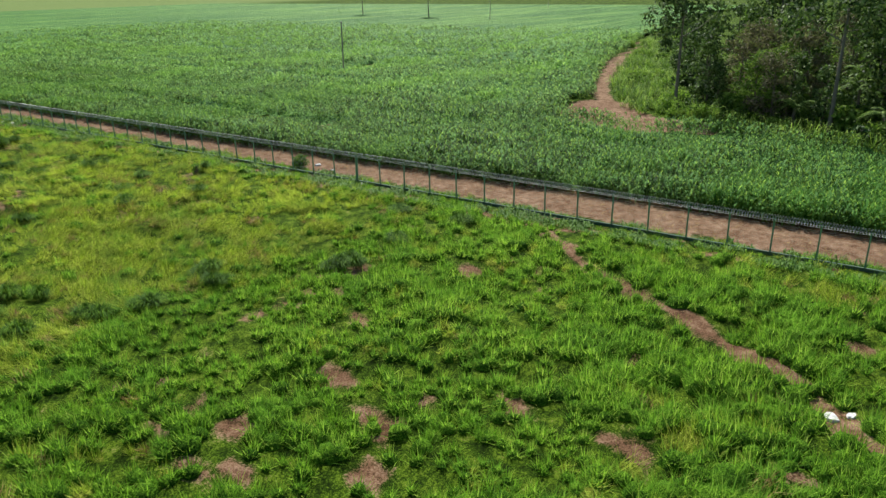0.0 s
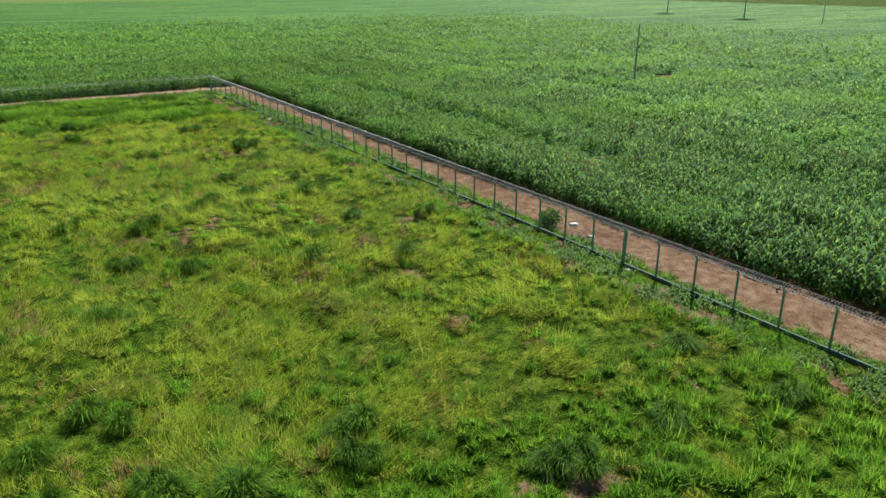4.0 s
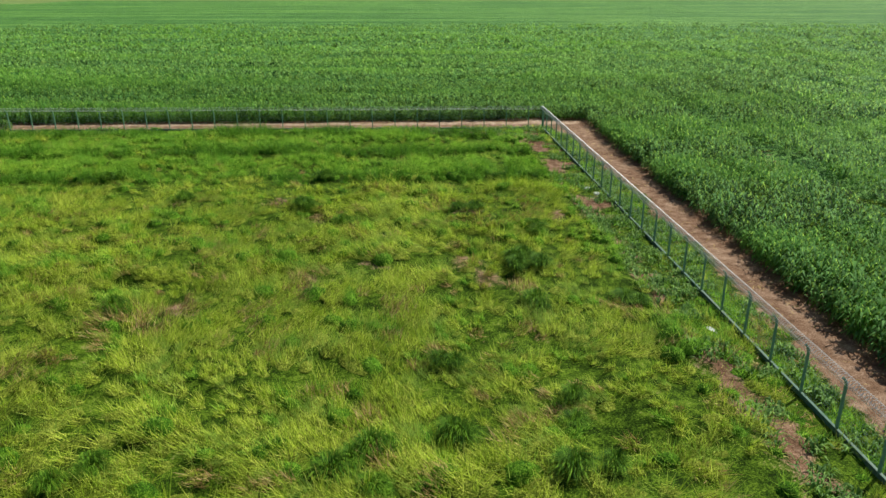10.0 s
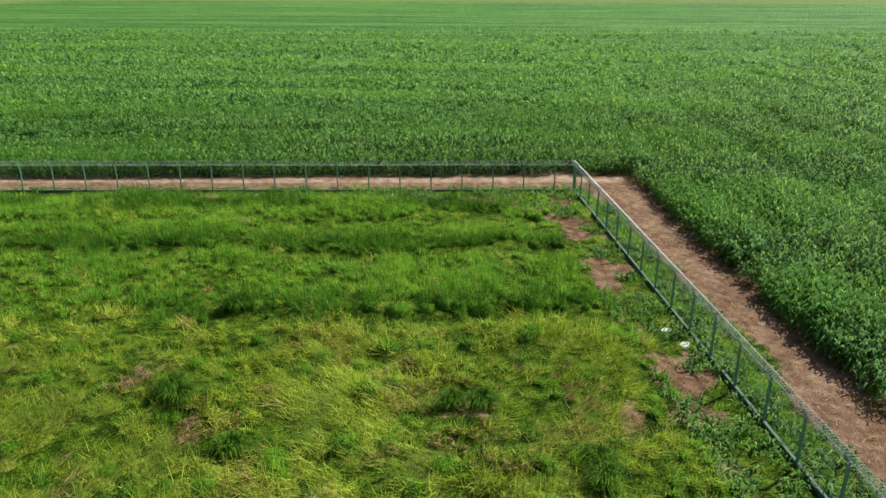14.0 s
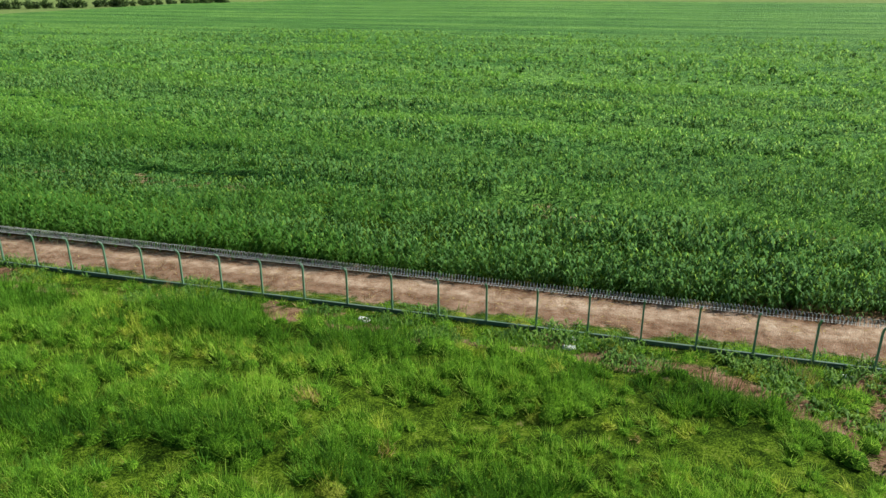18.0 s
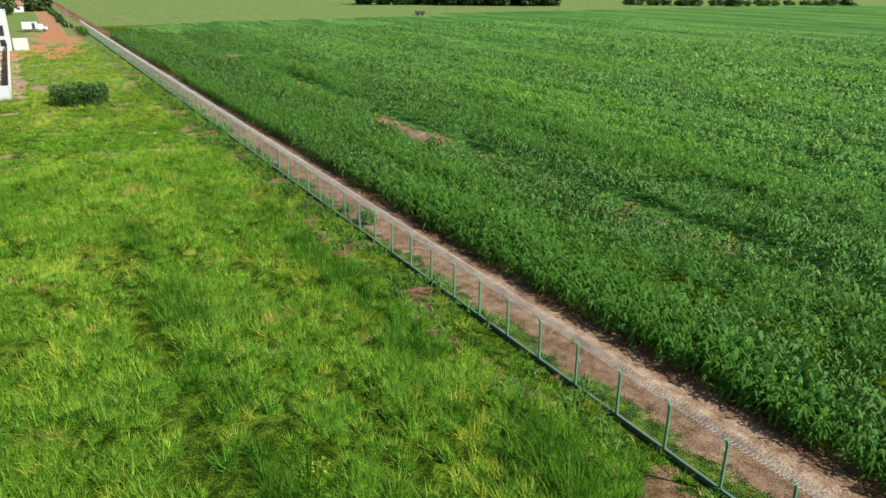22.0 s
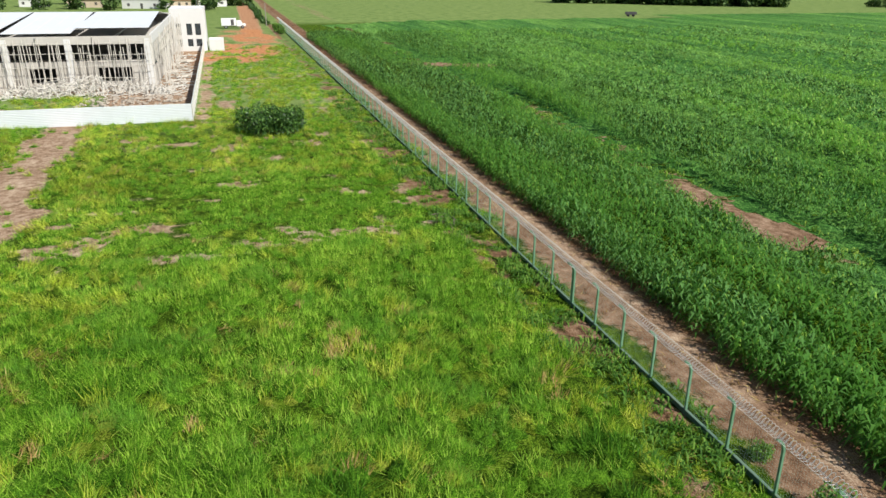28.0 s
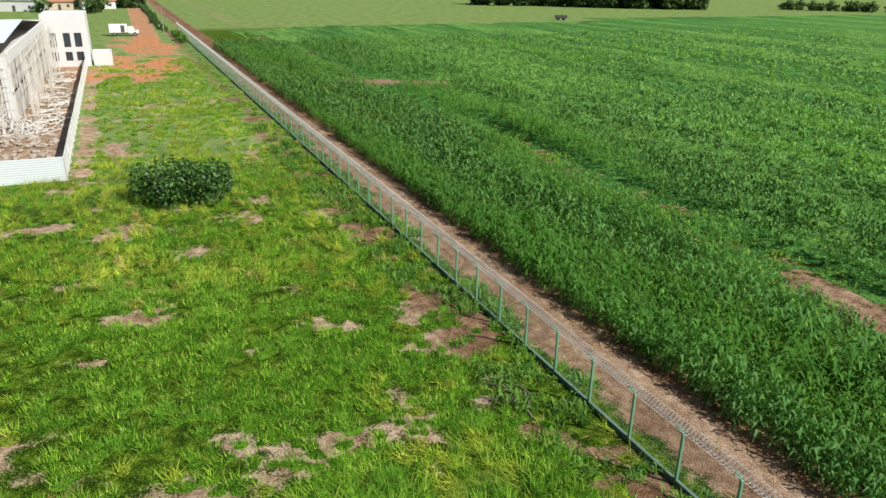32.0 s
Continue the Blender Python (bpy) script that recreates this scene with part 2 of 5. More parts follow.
def ground_material():
    n = Nodes("ground")
    soil, pale, clay = n.attr("soil"), n.attr("pale"), n.attr("clay")
    fine, mid, wide = n.cloud(13.0, 6, 0.7), n.cloud(1.6, 5), n.cloud(0.30, 4)
    blend = n.maths("ADD", n.maths("MULTIPLY", fine, 0.6), n.maths("MULTIPLY", mid, 0.4))
    # Thatch kept near-black: shade between the clumps is put into its colour.
    shaded_thatch = n.ramp(blend, (0.42, (0.010, 0.022, 0.002)), (0.5, (0.038, 0.080, 0.005)), (0.58, (0.14, 0.22, 0.016)))
    earth = n.ramp(n.maths("ADD", n.maths("MULTIPLY", blend, 0.8), n.maths("MULTIPLY", wide, 0.2)), (0.39, (0.150, 0.085, 0.048)), (0.5, (0.400, 0.275, 0.180)), (0.59, (0.66, 0.53, 0.39)))
    red = n.ramp(mid, (0.35, (0.28, 0.115, 0.048)), (0.6, (0.58, 0.265, 0.120)))
    # Darker brown earth; on the tracks it paints the shade of the crop.
    shaded_brown = n.ramp(n.maths("ADD", n.maths("MULTIPLY", blend, 0.8), n.maths("MULTIPLY", wide, 0.2)), (0.39, (0.050, 0.024, 0.013)), (0.5, (0.165, 0.085, 0.046)), (0.59, (0.33, 0.21, 0.13)))
    earth = n.mix(n.attr("shaded_brown"), earth, shaded_brown)
    earth = n.mix(clay, earth, red)
    meadow = n.ramp(n.maths("ADD", n.maths("MULTIPLY", mid, 0.4), n.maths("MULTIPLY", wide, 0.6)), (0.38, (0.100, 0.165, 0.042)), (0.62, (0.225, 0.290, 0.090)))
    base = n.mix(pale, shaded_thatch, meadow)
    edge = n.maths("ADD", soil, n.maths("MULTIPLY", n.maths("SUBTRACT", n.maths("ADD", mid, fine), 1.0), 1.7))
    colour = n.mix(n.ramp(edge, (0.34, 0.0), (0.66, 1.0)), base, earth)
    return n.done(colour, 0.95, 0.04, 0, n.maths("ADD", fine, mid), 0.08, 0.8)


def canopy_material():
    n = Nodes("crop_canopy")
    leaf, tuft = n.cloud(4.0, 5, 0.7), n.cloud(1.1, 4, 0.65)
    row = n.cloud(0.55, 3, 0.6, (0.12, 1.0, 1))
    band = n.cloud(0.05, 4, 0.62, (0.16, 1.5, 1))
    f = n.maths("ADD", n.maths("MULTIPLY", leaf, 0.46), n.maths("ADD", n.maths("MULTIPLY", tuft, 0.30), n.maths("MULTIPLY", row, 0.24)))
    # Shade in leaf gaps and over the crop's undulation is put into this colour.
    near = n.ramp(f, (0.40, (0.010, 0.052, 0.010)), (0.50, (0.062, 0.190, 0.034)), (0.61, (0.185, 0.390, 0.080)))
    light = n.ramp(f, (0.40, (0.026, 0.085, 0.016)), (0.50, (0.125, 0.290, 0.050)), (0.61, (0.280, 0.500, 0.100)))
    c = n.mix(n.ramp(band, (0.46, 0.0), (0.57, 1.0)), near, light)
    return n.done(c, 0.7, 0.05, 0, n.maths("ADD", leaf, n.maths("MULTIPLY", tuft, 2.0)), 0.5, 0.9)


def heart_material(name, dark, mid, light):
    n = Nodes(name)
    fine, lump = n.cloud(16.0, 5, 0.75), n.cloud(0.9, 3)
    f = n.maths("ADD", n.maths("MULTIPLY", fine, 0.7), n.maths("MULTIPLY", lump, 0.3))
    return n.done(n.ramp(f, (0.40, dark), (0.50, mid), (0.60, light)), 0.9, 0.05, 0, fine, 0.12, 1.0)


M_GROUND = ground_material()
# Dark stops put the shade deep between the blades into the hearts' colour.
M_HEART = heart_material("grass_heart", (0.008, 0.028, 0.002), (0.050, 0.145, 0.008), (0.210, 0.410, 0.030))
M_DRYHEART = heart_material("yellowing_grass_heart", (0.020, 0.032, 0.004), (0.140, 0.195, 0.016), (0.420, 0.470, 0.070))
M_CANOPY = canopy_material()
# Random near-black to bright leaves put leaf shadow and glints into the colour.
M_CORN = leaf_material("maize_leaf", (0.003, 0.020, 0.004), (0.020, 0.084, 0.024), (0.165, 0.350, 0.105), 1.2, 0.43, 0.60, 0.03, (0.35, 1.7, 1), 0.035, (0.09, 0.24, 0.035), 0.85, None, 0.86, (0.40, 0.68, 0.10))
# Far copy, paler and bluer: haze and sheen put into its colour.
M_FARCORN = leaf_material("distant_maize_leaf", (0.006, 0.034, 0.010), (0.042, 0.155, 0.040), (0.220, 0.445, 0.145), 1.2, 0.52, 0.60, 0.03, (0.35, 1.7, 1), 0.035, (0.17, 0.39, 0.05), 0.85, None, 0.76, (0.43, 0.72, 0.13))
M_GREEN = leaf_material("green_grass", (0.055, 0.165, 0.010), (0.260, 0.520, 0.032), (0.640, 0.850, 0.130), 1.3, 0.48, 0.7, 0.10, cool=(0.16, 0.39, 0.05), glow=0.40)
M_DRYISH = leaf_material("yellowing_grass", (0.110, 0.190, 0.010), (0.460, 0.590, 0.036), (0.830, 0.870, 0.150), 1.5, 0.46, 0.7, 0.12, cool=(0.19, 0.34, 0.06))
M_STRAW = leaf_material("dead_grass", (0.160, 0.085, 0.030), (0.380, 0.240, 0.085), (0.620, 0.470, 0.200), 1.0, 0.2, 0.8, 0.1)
# Tussock colours are darkened to stand for the mounds' shaded side.
M_TUSSOCK = leaf_material("shade_dark_grass", (0.016, 0.054, 0.003), (0.055, 0.150, 0.008), (0.165, 0.315, 0.022), 0.8, 0.12, 0.7, 0.08)
M_WEED = leaf_material("weed_leaf", (0.050, 0.140, 0.018), (0.110, 0.245, 0.032), (0.200, 0.350, 0.055), 0.8, 0.3, 0.65, 0.2)
# Darker green along the furrows stands in for their shaded near side.
M_FURROW_SHADE = leaf_material("rich_grass", (0.014, 0.055, 0.004), (0.065, 0.205, 0.012), (0.190, 0.420, 0.035), 1.0, 0.35, 0.7, 0.12)
M_RANK = leaf_material("rank_grass", (0.045, 0.115, 0.014), (0.165, 0.310, 0.036), (0.390, 0.540, 0.095), 1.4, 0.40, 0.7, 0.1)
M_SHRUB = leaf_material("shrub_leaf", (0.012, 0.042, 0.008), (0.045, 0.115, 0.018), (0.140, 0.270, 0.045), 0.6, 0.16, 0.45, 0.4)
M_TREE = leaf_material("forest_leaf", (0.012, 0.032, 0.010), (0.060, 0.112, 0.034), (0.230, 0.330, 0.115), 1.2, 0.20, 0.6, 0.10)
M_TREE_LIGHT = leaf_material("young_forest_leaf", (0.050, 0.110, 0.016), (0.130, 0.240, 0.036), (0.280, 0.400, 0.075), 1.2, 0.35, 0.6, 0.12)
M_VINE = leaf_material("withered_vine", (0.080, 0.075, 0.040), (0.170, 0.145, 0.085), (0.270, 0.230, 0.140), 1.0, 0.25, 0.8, 0.2)
M_BARK = plain("bark", (0.20, 0.165, 0.125), 0.9, 0.2, 0, 5.0, 0.6, 0.03)
M_PALEBARK = plain("pale_bark", (0.22, 0.20, 0.165), 0.85, 0.2, 0, 4.0, 0.5, 0.02)
M_POST = plain("green_paint", (0.155, 0.295, 0.180), 0.6, 0.25, 0, 5.0, 0.35, 0.004, (0.07, 0.20, 0.10))
M_KERB = plain("green_painted_concrete", (0.075, 0.150, 0.095), 0.85, 0.15, 0, 4.0, 0.5, 0.008, (0.13, 0.13, 0.08))
# Paler than the kerb: its sunlit top edge is put into the colour.
M_KERBCAP = plain("sunlit_green_concrete", (0.110, 0.190, 0.135), 0.8, 0.2, 0, 4.0, 0.4, 0.006, (0.24, 0.26, 0.19))
M_WIRE = plain("green_wire", (0.33, 0.46, 0.38), 0.45, 0.4, 0.2, 9.0, 0.2)
M_RAZOR = plain("galvanised_wire", (0.56, 0.57, 0.55), 0.5, 0.35, 0.25, 9.0, 0.2)
M_POLE = plain("weathered_pole", (0.33, 0.30, 0.26), 0.85, 0.2, 0, 3.0, 0.4, 0.01)
M_WHITE = plain("white_paint", (0.66, 0.65, 0.63), 0.7, 0.3, 0, 1.2, 0.12, 0.004, (0.66, 0.63, 0.57))
M_RENDER = plain("grey_cement_render", (0.56, 0.53, 0.48), 0.9, 0.2, 0, 1.0, 0.35, 0.01, (0.42, 0.37, 0.31))
# Near-black: shade inside rooms and openings is put into this colour.
M_DARK = plain("opening_shade", (0.10, 0.095, 0.09), 0.9, 0.1, 0, 1.0, 0.3)
M_SHEET = plain("white_roof_sheet", (0.80, 0.82, 0.83), 0.45, 0.5, 0.1, 0.8, 0.12, 0.003, (0.66, 0.67, 0.66))
M_HOARD = plain("white_steel_sheet", (0.74, 0.77, 0.80), 0.4, 0.5, 0.15, 0.9, 0.15, 0.003, (0.60, 0.60, 0.58))
M_TIMBER = plain("grey_timber", (0.66, 0.62, 0.55), 0.85, 0.2, 0, 2.0, 0.5, 0.01)
M_RUBBLE = plain("pale_rubble", (0.50, 0.43, 0.35), 0.95, 0.2, 0, 3.0, 0.4, 0.03)
M_LITTER = plain("white_litter", (0.80, 0.79, 0.76), 0.7, 0.3, 0, 3.0, 0.2)
M_RUBBER = plain("black_rubber", (0.025, 0.025, 0.025), 0.85, 0.3, 0, 5.0, 0.3)
M_STEEL = plain("grey_steel", (0.45, 0.45, 0.45), 0.4, 0.5, 0.8, 4.0, 0.3)
M_TRUCK = plain("white_lacquer", (0.82, 0.82, 0.80), 0.3, 0.5, 0, 1.5, 0.1)
M_PLUM = plain("dark_grey_paint", (0.085, 0.080, 0.085), 0.5, 0.4, 0, 1.5, 0.3)
M_TILE = plain("clay_roof_tile", (0.42, 0.20, 0.12), 0.85, 0.2, 0, 2.0, 0.4, 0.02)
M_SAND = plain("beige_wall", (0.62, 0.50, 0.38), 0.85, 0.2, 0, 1.0, 0.3)


def glass_material():
    n = Nodes("dark_window_glass")
    n.bsdf.inputs["Transmission Weight"].default_value = 0.6
    return n.done((0.10, 0.12, 0.13), 0.08, 0.5)


M_GLASS = glass_material()

# ---- plan ----
# Back fence along y = 0 towards -x; side fence from the corner (0, 0) towards -y, leaning a little to +x.
LEAN = 0.03
POST_GAP, SIDE_GAP = 2.5, 2.55


def inside(x, y):
    """Distance into the pasture from the nearer fence; negative outside."""
    return np.minimum(-y, LEAN * -y - x)


def crop_depth(x, y):
    """Distance into the crop from its edge; negative outside."""
    side = x - np.interp(-y, (0, 10, 30, 53, 70, 90, 105, 400), (5.7, 5.8, 6.1, 6.5, 7.7, 8.5, 9.6, 20.0))
    back = y - np.interp(x, (-200, -140, -50, -41, -18, 0), (3.7, 4.1, 4.2, 4.5, 5.0, 5.3))
    d = np.maximum(back, side)
    corner = np.hypot(np.clip(x + 1.0, 0, None), np.clip(y + 1.0, 0, None)) - 7.0
    return np.where((x > -1) & (y > -1) & (x < 14) & (y < 14), np.minimum(np.maximum(d, -9), corner), d)


def bank(x, y):
    """Distance into the pasture, rounded off at the fence corner: the line that the tall grass keeps to."""
    a, b = -y, LEAN * -y - x
    return np.where((a < 9) & (b < 9), 9 - np.hypot(9 - a, 9 - b), np.minimum(a, b))


def verge_width(x, y):
    """Green strip between the fence and the dirt track."""
    side = np.interp(-y, (0, 6, 45, 60, 80, 128), (1.2, 2.2, 2.4, 1.7, 1.0, 0.9))
    return np.where(y > -0.5, 0.9, side) + 0.9 * (lumps(x, y, 2.2, 64) - 0.5)


WOOD_TRACK = ((160, -47), (136, -55), (108, -62), (85, -70), (62, -79), (48, -87), (42.5, -94), (41, -101))
WOOD_EDGE = ((180, -46), (144, -55), (110, -69), (73, -85), (52, -95), (46, -105), (40, -120), (36, -150), (30, -200))


def track_gap(x, y):
    """Distance from the middle of the dirt track by the wood, wider where it turns."""
    return np.minimum(along(x, y, WOOD_TRACK) + 2.0 * step(42, 54, x), np.minimum(along(x, y, ((43.5, -86.0), (51, -84.0))) - 0.9, along(x, y, ((41.5, -88.5), (39.5, -95))) - 1.0))


def beyond_wood_track(x, y):
    return y < np.interp(x, (20, 30, 41, 48, 62, 85, 108, 136, 160, 300), (-200, -140, -97, -87, -79, -70, -62, -55, -47, -15))


def in_crop(x, y):
    return (crop_depth(x, y) > 0) & (x > west_edge(y)) & (y < 455 + 0.05 * x) & ~beyond_wood_track(x, y) & (track_gap(x, y) > 3.2) & (x < 420)


def west_edge(y):
    return np.interp(y, (0, 60, 115, 200, 240, 300, 400, 500), (-281, -279, -280, -295, -303, -300, -283, -270))


def crop_hole(x, y):
    """Distance from the failed patches in the crop."""
    hole = np.minimum(along(x, y, ((-94, 17.6), (-86, 17.8), (-81, 18.2))) - 1.9, along(x, y, ((-177, 17), (-171, 29))) - 2.6)
    hole = np.minimum(hole, np.minimum(along(x, y, ((58, -27), (74, -23))) - 1.7, along(x, y, ((-76, 18.8), (-66, 19.2))) - 0.7))
    return np.minimum(hole, along(x, y, ((-128, 19), (-112, 18))) + 0.6) + 1.3 * (lumps(x, y, 1.6, 6) - 0.5) + 2.0 * (lumps(x, y, 4.5, 58) - 0.5)


def rut_gap(x, y):
    """Distance from the middle of the two old wheel ruts, one beside each fence."""
    back = np.abs(y - 19.2 - 1.2 * (lumps(x, y, 26, 3) - 0.5)) + np.where(x < 8, 0, 9)
    side = np.abs(x - 18.6 - 1.2 * (lumps(x, y, 26, 4) - 0.5)) + np.where((y < 12) & (y > -66), 0, 9)
    return np.minimum(back, side)


def crop_gap(x, y):
    """Wheel ruts and failed patches in the crop: 0 full, 1 bare."""
    wide = 0.9 + 1.3 * step(0.35, 0.7, lumps(x, y, 11, 5))
    g = 0.95 * step(0.6, -0.4, rut_gap(x, y) - wide + 1.0 * (lumps(x, y, 1.8, 67) - 0.5)) * np.maximum(step(0.16, 0.34, lumps(x, y, 8, 69)), np.where(x > 9, 0.85, 0.3))
    return np.maximum(g, step(0.6, -0.6, crop_hole(x, y)))


FOOTPATH = ((1.7, -101.5), (-3.3, -106.5), (-5.7, -109.5), (-9, -116), (-11.5, -120), (-14.3, -123.4), (-18, -127), (-24, -134))
SCRAPE = ((-14.5, -2.0), (-10, -2.3), (-6.6, -3.4), (-4.6, -5.0), (-3.9, -6.6))
DRIVE = ((-131, -33), (-113, -32.5), (-101, -33), (-94, -33.5), (-89, -38))
FAR_ROAD = ((-240, -9), (-303, -7.5), (-455, -6), (-900, 0))


WITHERED = ((-17.1, -65.2), (-19.0, -66.0), (-11.0, -42.4), (-11.0, -63.4), (-21.9, -65.4), (-14.4, -76.3), (-16.3, -73.4), (-9.1, -78.9), (-10.5, -67.6), (-4.7, -70.1), (-9.6, -73.2), (-19.9, -44.5),
            (-24.0, -29.5), (-3.9, -33.1), (-10.3, -32.3), (-20.8, -33.6), (-10.0, -44.5), (-25.8, -47.6), (-16.7, -41.8), (-10.4, -86.0), (-19.3, -67.1))


def withered(x, y):
    """Spots in the pasture where the grass has died back: 1 at their hearts."""
    d = np.min([np.hypot(x - a, y - b) for a, b in WITHERED], axis=0)
    return step(1.5, 0.5, d + 1.2 * (lumps(x, y, 1.1, 71) - 0.5))


def soil_of(x, y):
    i = inside(x, y)
    depth = crop_depth(x, y)
    track = np.where((i < -0.5) & (depth < 1.2), step(-0.3, 0.5, -i - verge_width(x, y) + 0.8 * (lumps(x, y, 1.1, 8) - 0.5)), 0)
    track = np.where(i < -60, 0, track)
    k = bank(x, y)
    margin = 0.95 * np.where(i > 0, step(3.7, 2.7, k) * step(0.585, 0.72, lumps(x, y, 2.6, 9) * 0.55 + lumps(x, y, 0.9, 10) * 0.45 + 0.14 * step(1.2, 2.3, k)), 0)
    fresh = step(-93, -97, y) * step(0.70, 0.84, 0.6 * lumps(x, y, 2.2, 11) + 0.4 * lumps(x, y, 0.8, 12)) * np.where(i > 0, 1, 0)
    spots = np.full(np.shape(x), 9.0)
    for px, py, r in ((-26.6, -111, 0.9), (-27.5, -105.1, 1.0), (-30.1, -105.7, 0.9), (-27.3, -102.4, 0.5), (-23.9, -108.3, 0.5), (-22.3, -110.3, 0.5), (-20.2, -112.9, 0.7), (-19.9, -117.8, 0.6), (-13.5, -96.3, 0.5), (-11, -41, 0.5), (-4, -32.4, 0.5), (-16.7, -63.9, 0.4)):
        spots = np.minimum(spots, np.hypot(x - px, y - py) - 0.7 * r)
    spots = step(0.5, -0.3, spots + 0.7 * (lumps(x, y, 1.0, 13) - 0.5))
    path = 0.9 * step(0.6, 0.0, along(x, y, FOOTPATH) - 0.12 - 0.5 * step(-112, -120, y) + 0.9 * (lumps(x, y, 1.6, 14) - 0.5))
    worn = 0.95 * np.where(i > 0.3, step(-84, -90, x) * step(-205, -160, x) * step(0.58, 0.80, 0.45 * lumps(x, y * 0.4, 1.9, 15) + 0.55 * lumps(x, y * 0.5, 0.8, 16) + 0.11 * step(9, 0, np.abs(x + 92 + 0.12 * (y + 10)))), 0)
    drive = step(3.0, 1.2, along(x, y, DRIVE) - 1.8 * step(-112, -96, x) + 2.4 * (lumps(x, y, 3, 17) - 0.5))
    yard = np.where((x < -131) & (y < -20.5) & (y > -95) & (x > -225), step(0.36, 0.6, 0.4 * lumps(x, y, 5, 18) + 0.5 * step(-149, -155, x) + 0.5 * step(-35, -27, y)), 0)
    foot = np.where((x < -131) & (x > -210), step(1.1, 0.2, np.abs(y + 18.9) + 1.2 * (lumps(x, y, 2.0, 65) - 0.5)), 0)
    clay = clay_of(x, y)
    road = step(3.4, 2.2, along(x, y, FAR_ROAD))
    wood = step(3.9, 2.6, track_gap(x, y) + 1.2 * (lumps(x, y, 4, 19) - 0.5))
    hole = np.where(depth > 0.2, np.maximum(0.45 * crop_gap(x, y), step(0.3, -0.7, crop_hole(x, y))), 0)
    dead = np.maximum(0.5 * withered(x, y), step(0.9, 0.3, along(x, y, SCRAPE) + 0.8 * (lumps(x, y, 1.2, 72) - 0.5)))
    return np.max([dead, track, margin, fresh, spots, path, worn, drive, yard, foot, clay, road, wood, hole], axis=0)


def shaded_brown_of(x, y):
    """Darker soil: shade painted on the side track and the crop's foot, brown elsewhere."""
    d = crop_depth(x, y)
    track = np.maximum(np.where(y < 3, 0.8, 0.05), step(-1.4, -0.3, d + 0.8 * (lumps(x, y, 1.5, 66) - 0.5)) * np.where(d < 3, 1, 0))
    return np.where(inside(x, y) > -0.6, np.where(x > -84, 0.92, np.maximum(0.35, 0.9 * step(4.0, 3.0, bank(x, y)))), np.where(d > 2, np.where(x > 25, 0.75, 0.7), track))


def clay_of(x, y):
    return step(9.5, 4.5, along(x, y, ((-192, -13.5), (-215, -11), (-250, -10))) + 5 * (lumps(x, y, 8, 20) - 0.5)) * np.where(y < -0.8, 1, 0) * step(0.25, 0.55, 0.6 * lumps(x, y, 5, 56) + 0.4 * lumps(x, y, 1.8, 57)) + 0.6 * step(3.4, 2.2, along(x, y, FAR_ROAD))


def old_row(x, y):
    """Shallow old ridges across the pasture, where the grass stays thin: 1 in the hollow."""
    w = 1.4 * (lumps(x, y, 6, 48) - 0.5)
    d = np.min([np.abs(y + 24.0 + w), np.abs(y + 14.5 + w) + 0.15, np.abs(y + 8.4 + w) + 0.3], axis=0)
    return step(1.3, 0.6, d) * step(-75, -50, x) * step(0.18, 0.36, lumps(x, y, 4, 54))


def height_of(x, y):
    i = inside(x, y)
    rough = step(0.8, 4.0, i) * (0.15 + 0.85 * step(-94, -80, x)) * step(-150, -100, x)
    return rough * (-0.14 * old_row(x, y) + 0.35 * lumps(x, y, 4.0, 21) + (0.34 + 0.16 * step(-20, -28, y) * step(-97, -92, y)) * lumps(x, y, 1.9, 22)) + 0.04 * lumps(x, y, 1.1, 23) - 0.02


def lines(lo, hi, fine, far):
    core = np.arange(lo, hi + fine / 2, fine)
    out, s, left, right = 0.0, fine, [], []
    while out < far:
        s *= 1.18
        out += s
        left.append(lo - out)
        right.append(hi + out)
    return np.concatenate([left[::-1], core, right])


def sheet(name, gx, gy, height, keep=None):
    x, y = np.meshgrid(gx, gy, indexing="ij")
    v = np.stack([x, y, height(x, y)], -1).reshape(-1, 3)
    n = np.arange(x.size).reshape(x.shape)
    q = np.stack([n[:-1, :-1], n[1:, :-1], n[1:, 1:], n[:-1, 1:]], -1).reshape(-1, 4)
    if keep is not None:
        mx, my = np.meshgrid((gx[:-1] + gx[1:]) / 2, (gy[:-1] + gy[1:]) / 2, indexing="ij")
        q = q[keep(mx, my).reshape(-1)]
    me = raw_mesh(name, v, q.ravel(), np.arange(len(q)) * 4)
    me.polygons.foreach_set("use_smooth", np.ones(len(q), bool))
    return me, v


# ---- ground ----
def merge(outer, lo, hi, fine):
    """Grid lines with a finer stretch between lo and hi."""
    return np.concatenate([outer[outer < lo - fine / 2], np.arange(lo, hi + fine / 2, fine), outer[outer > hi + fine]])


gme, gv = sheet("ground", merge(lines(-215, 62, 1.5, 2600), -108, 8, 0.75), merge(lines(-134, 32, 1.2, 2600), -128, 5, 0.75), height_of)
gme.materials.append(M_GROUND)
for key, values in (("shaded_brown", shaded_brown_of(gv[:, 0], gv[:, 1])), ("soil", soil_of(gv[:, 0], gv[:, 1])), ("clay", clay_of(gv[:, 0], gv[:, 1])),
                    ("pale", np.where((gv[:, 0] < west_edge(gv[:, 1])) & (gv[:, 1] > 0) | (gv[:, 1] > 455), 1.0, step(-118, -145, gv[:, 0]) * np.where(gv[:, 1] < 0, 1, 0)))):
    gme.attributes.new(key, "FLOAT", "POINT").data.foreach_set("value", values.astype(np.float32))
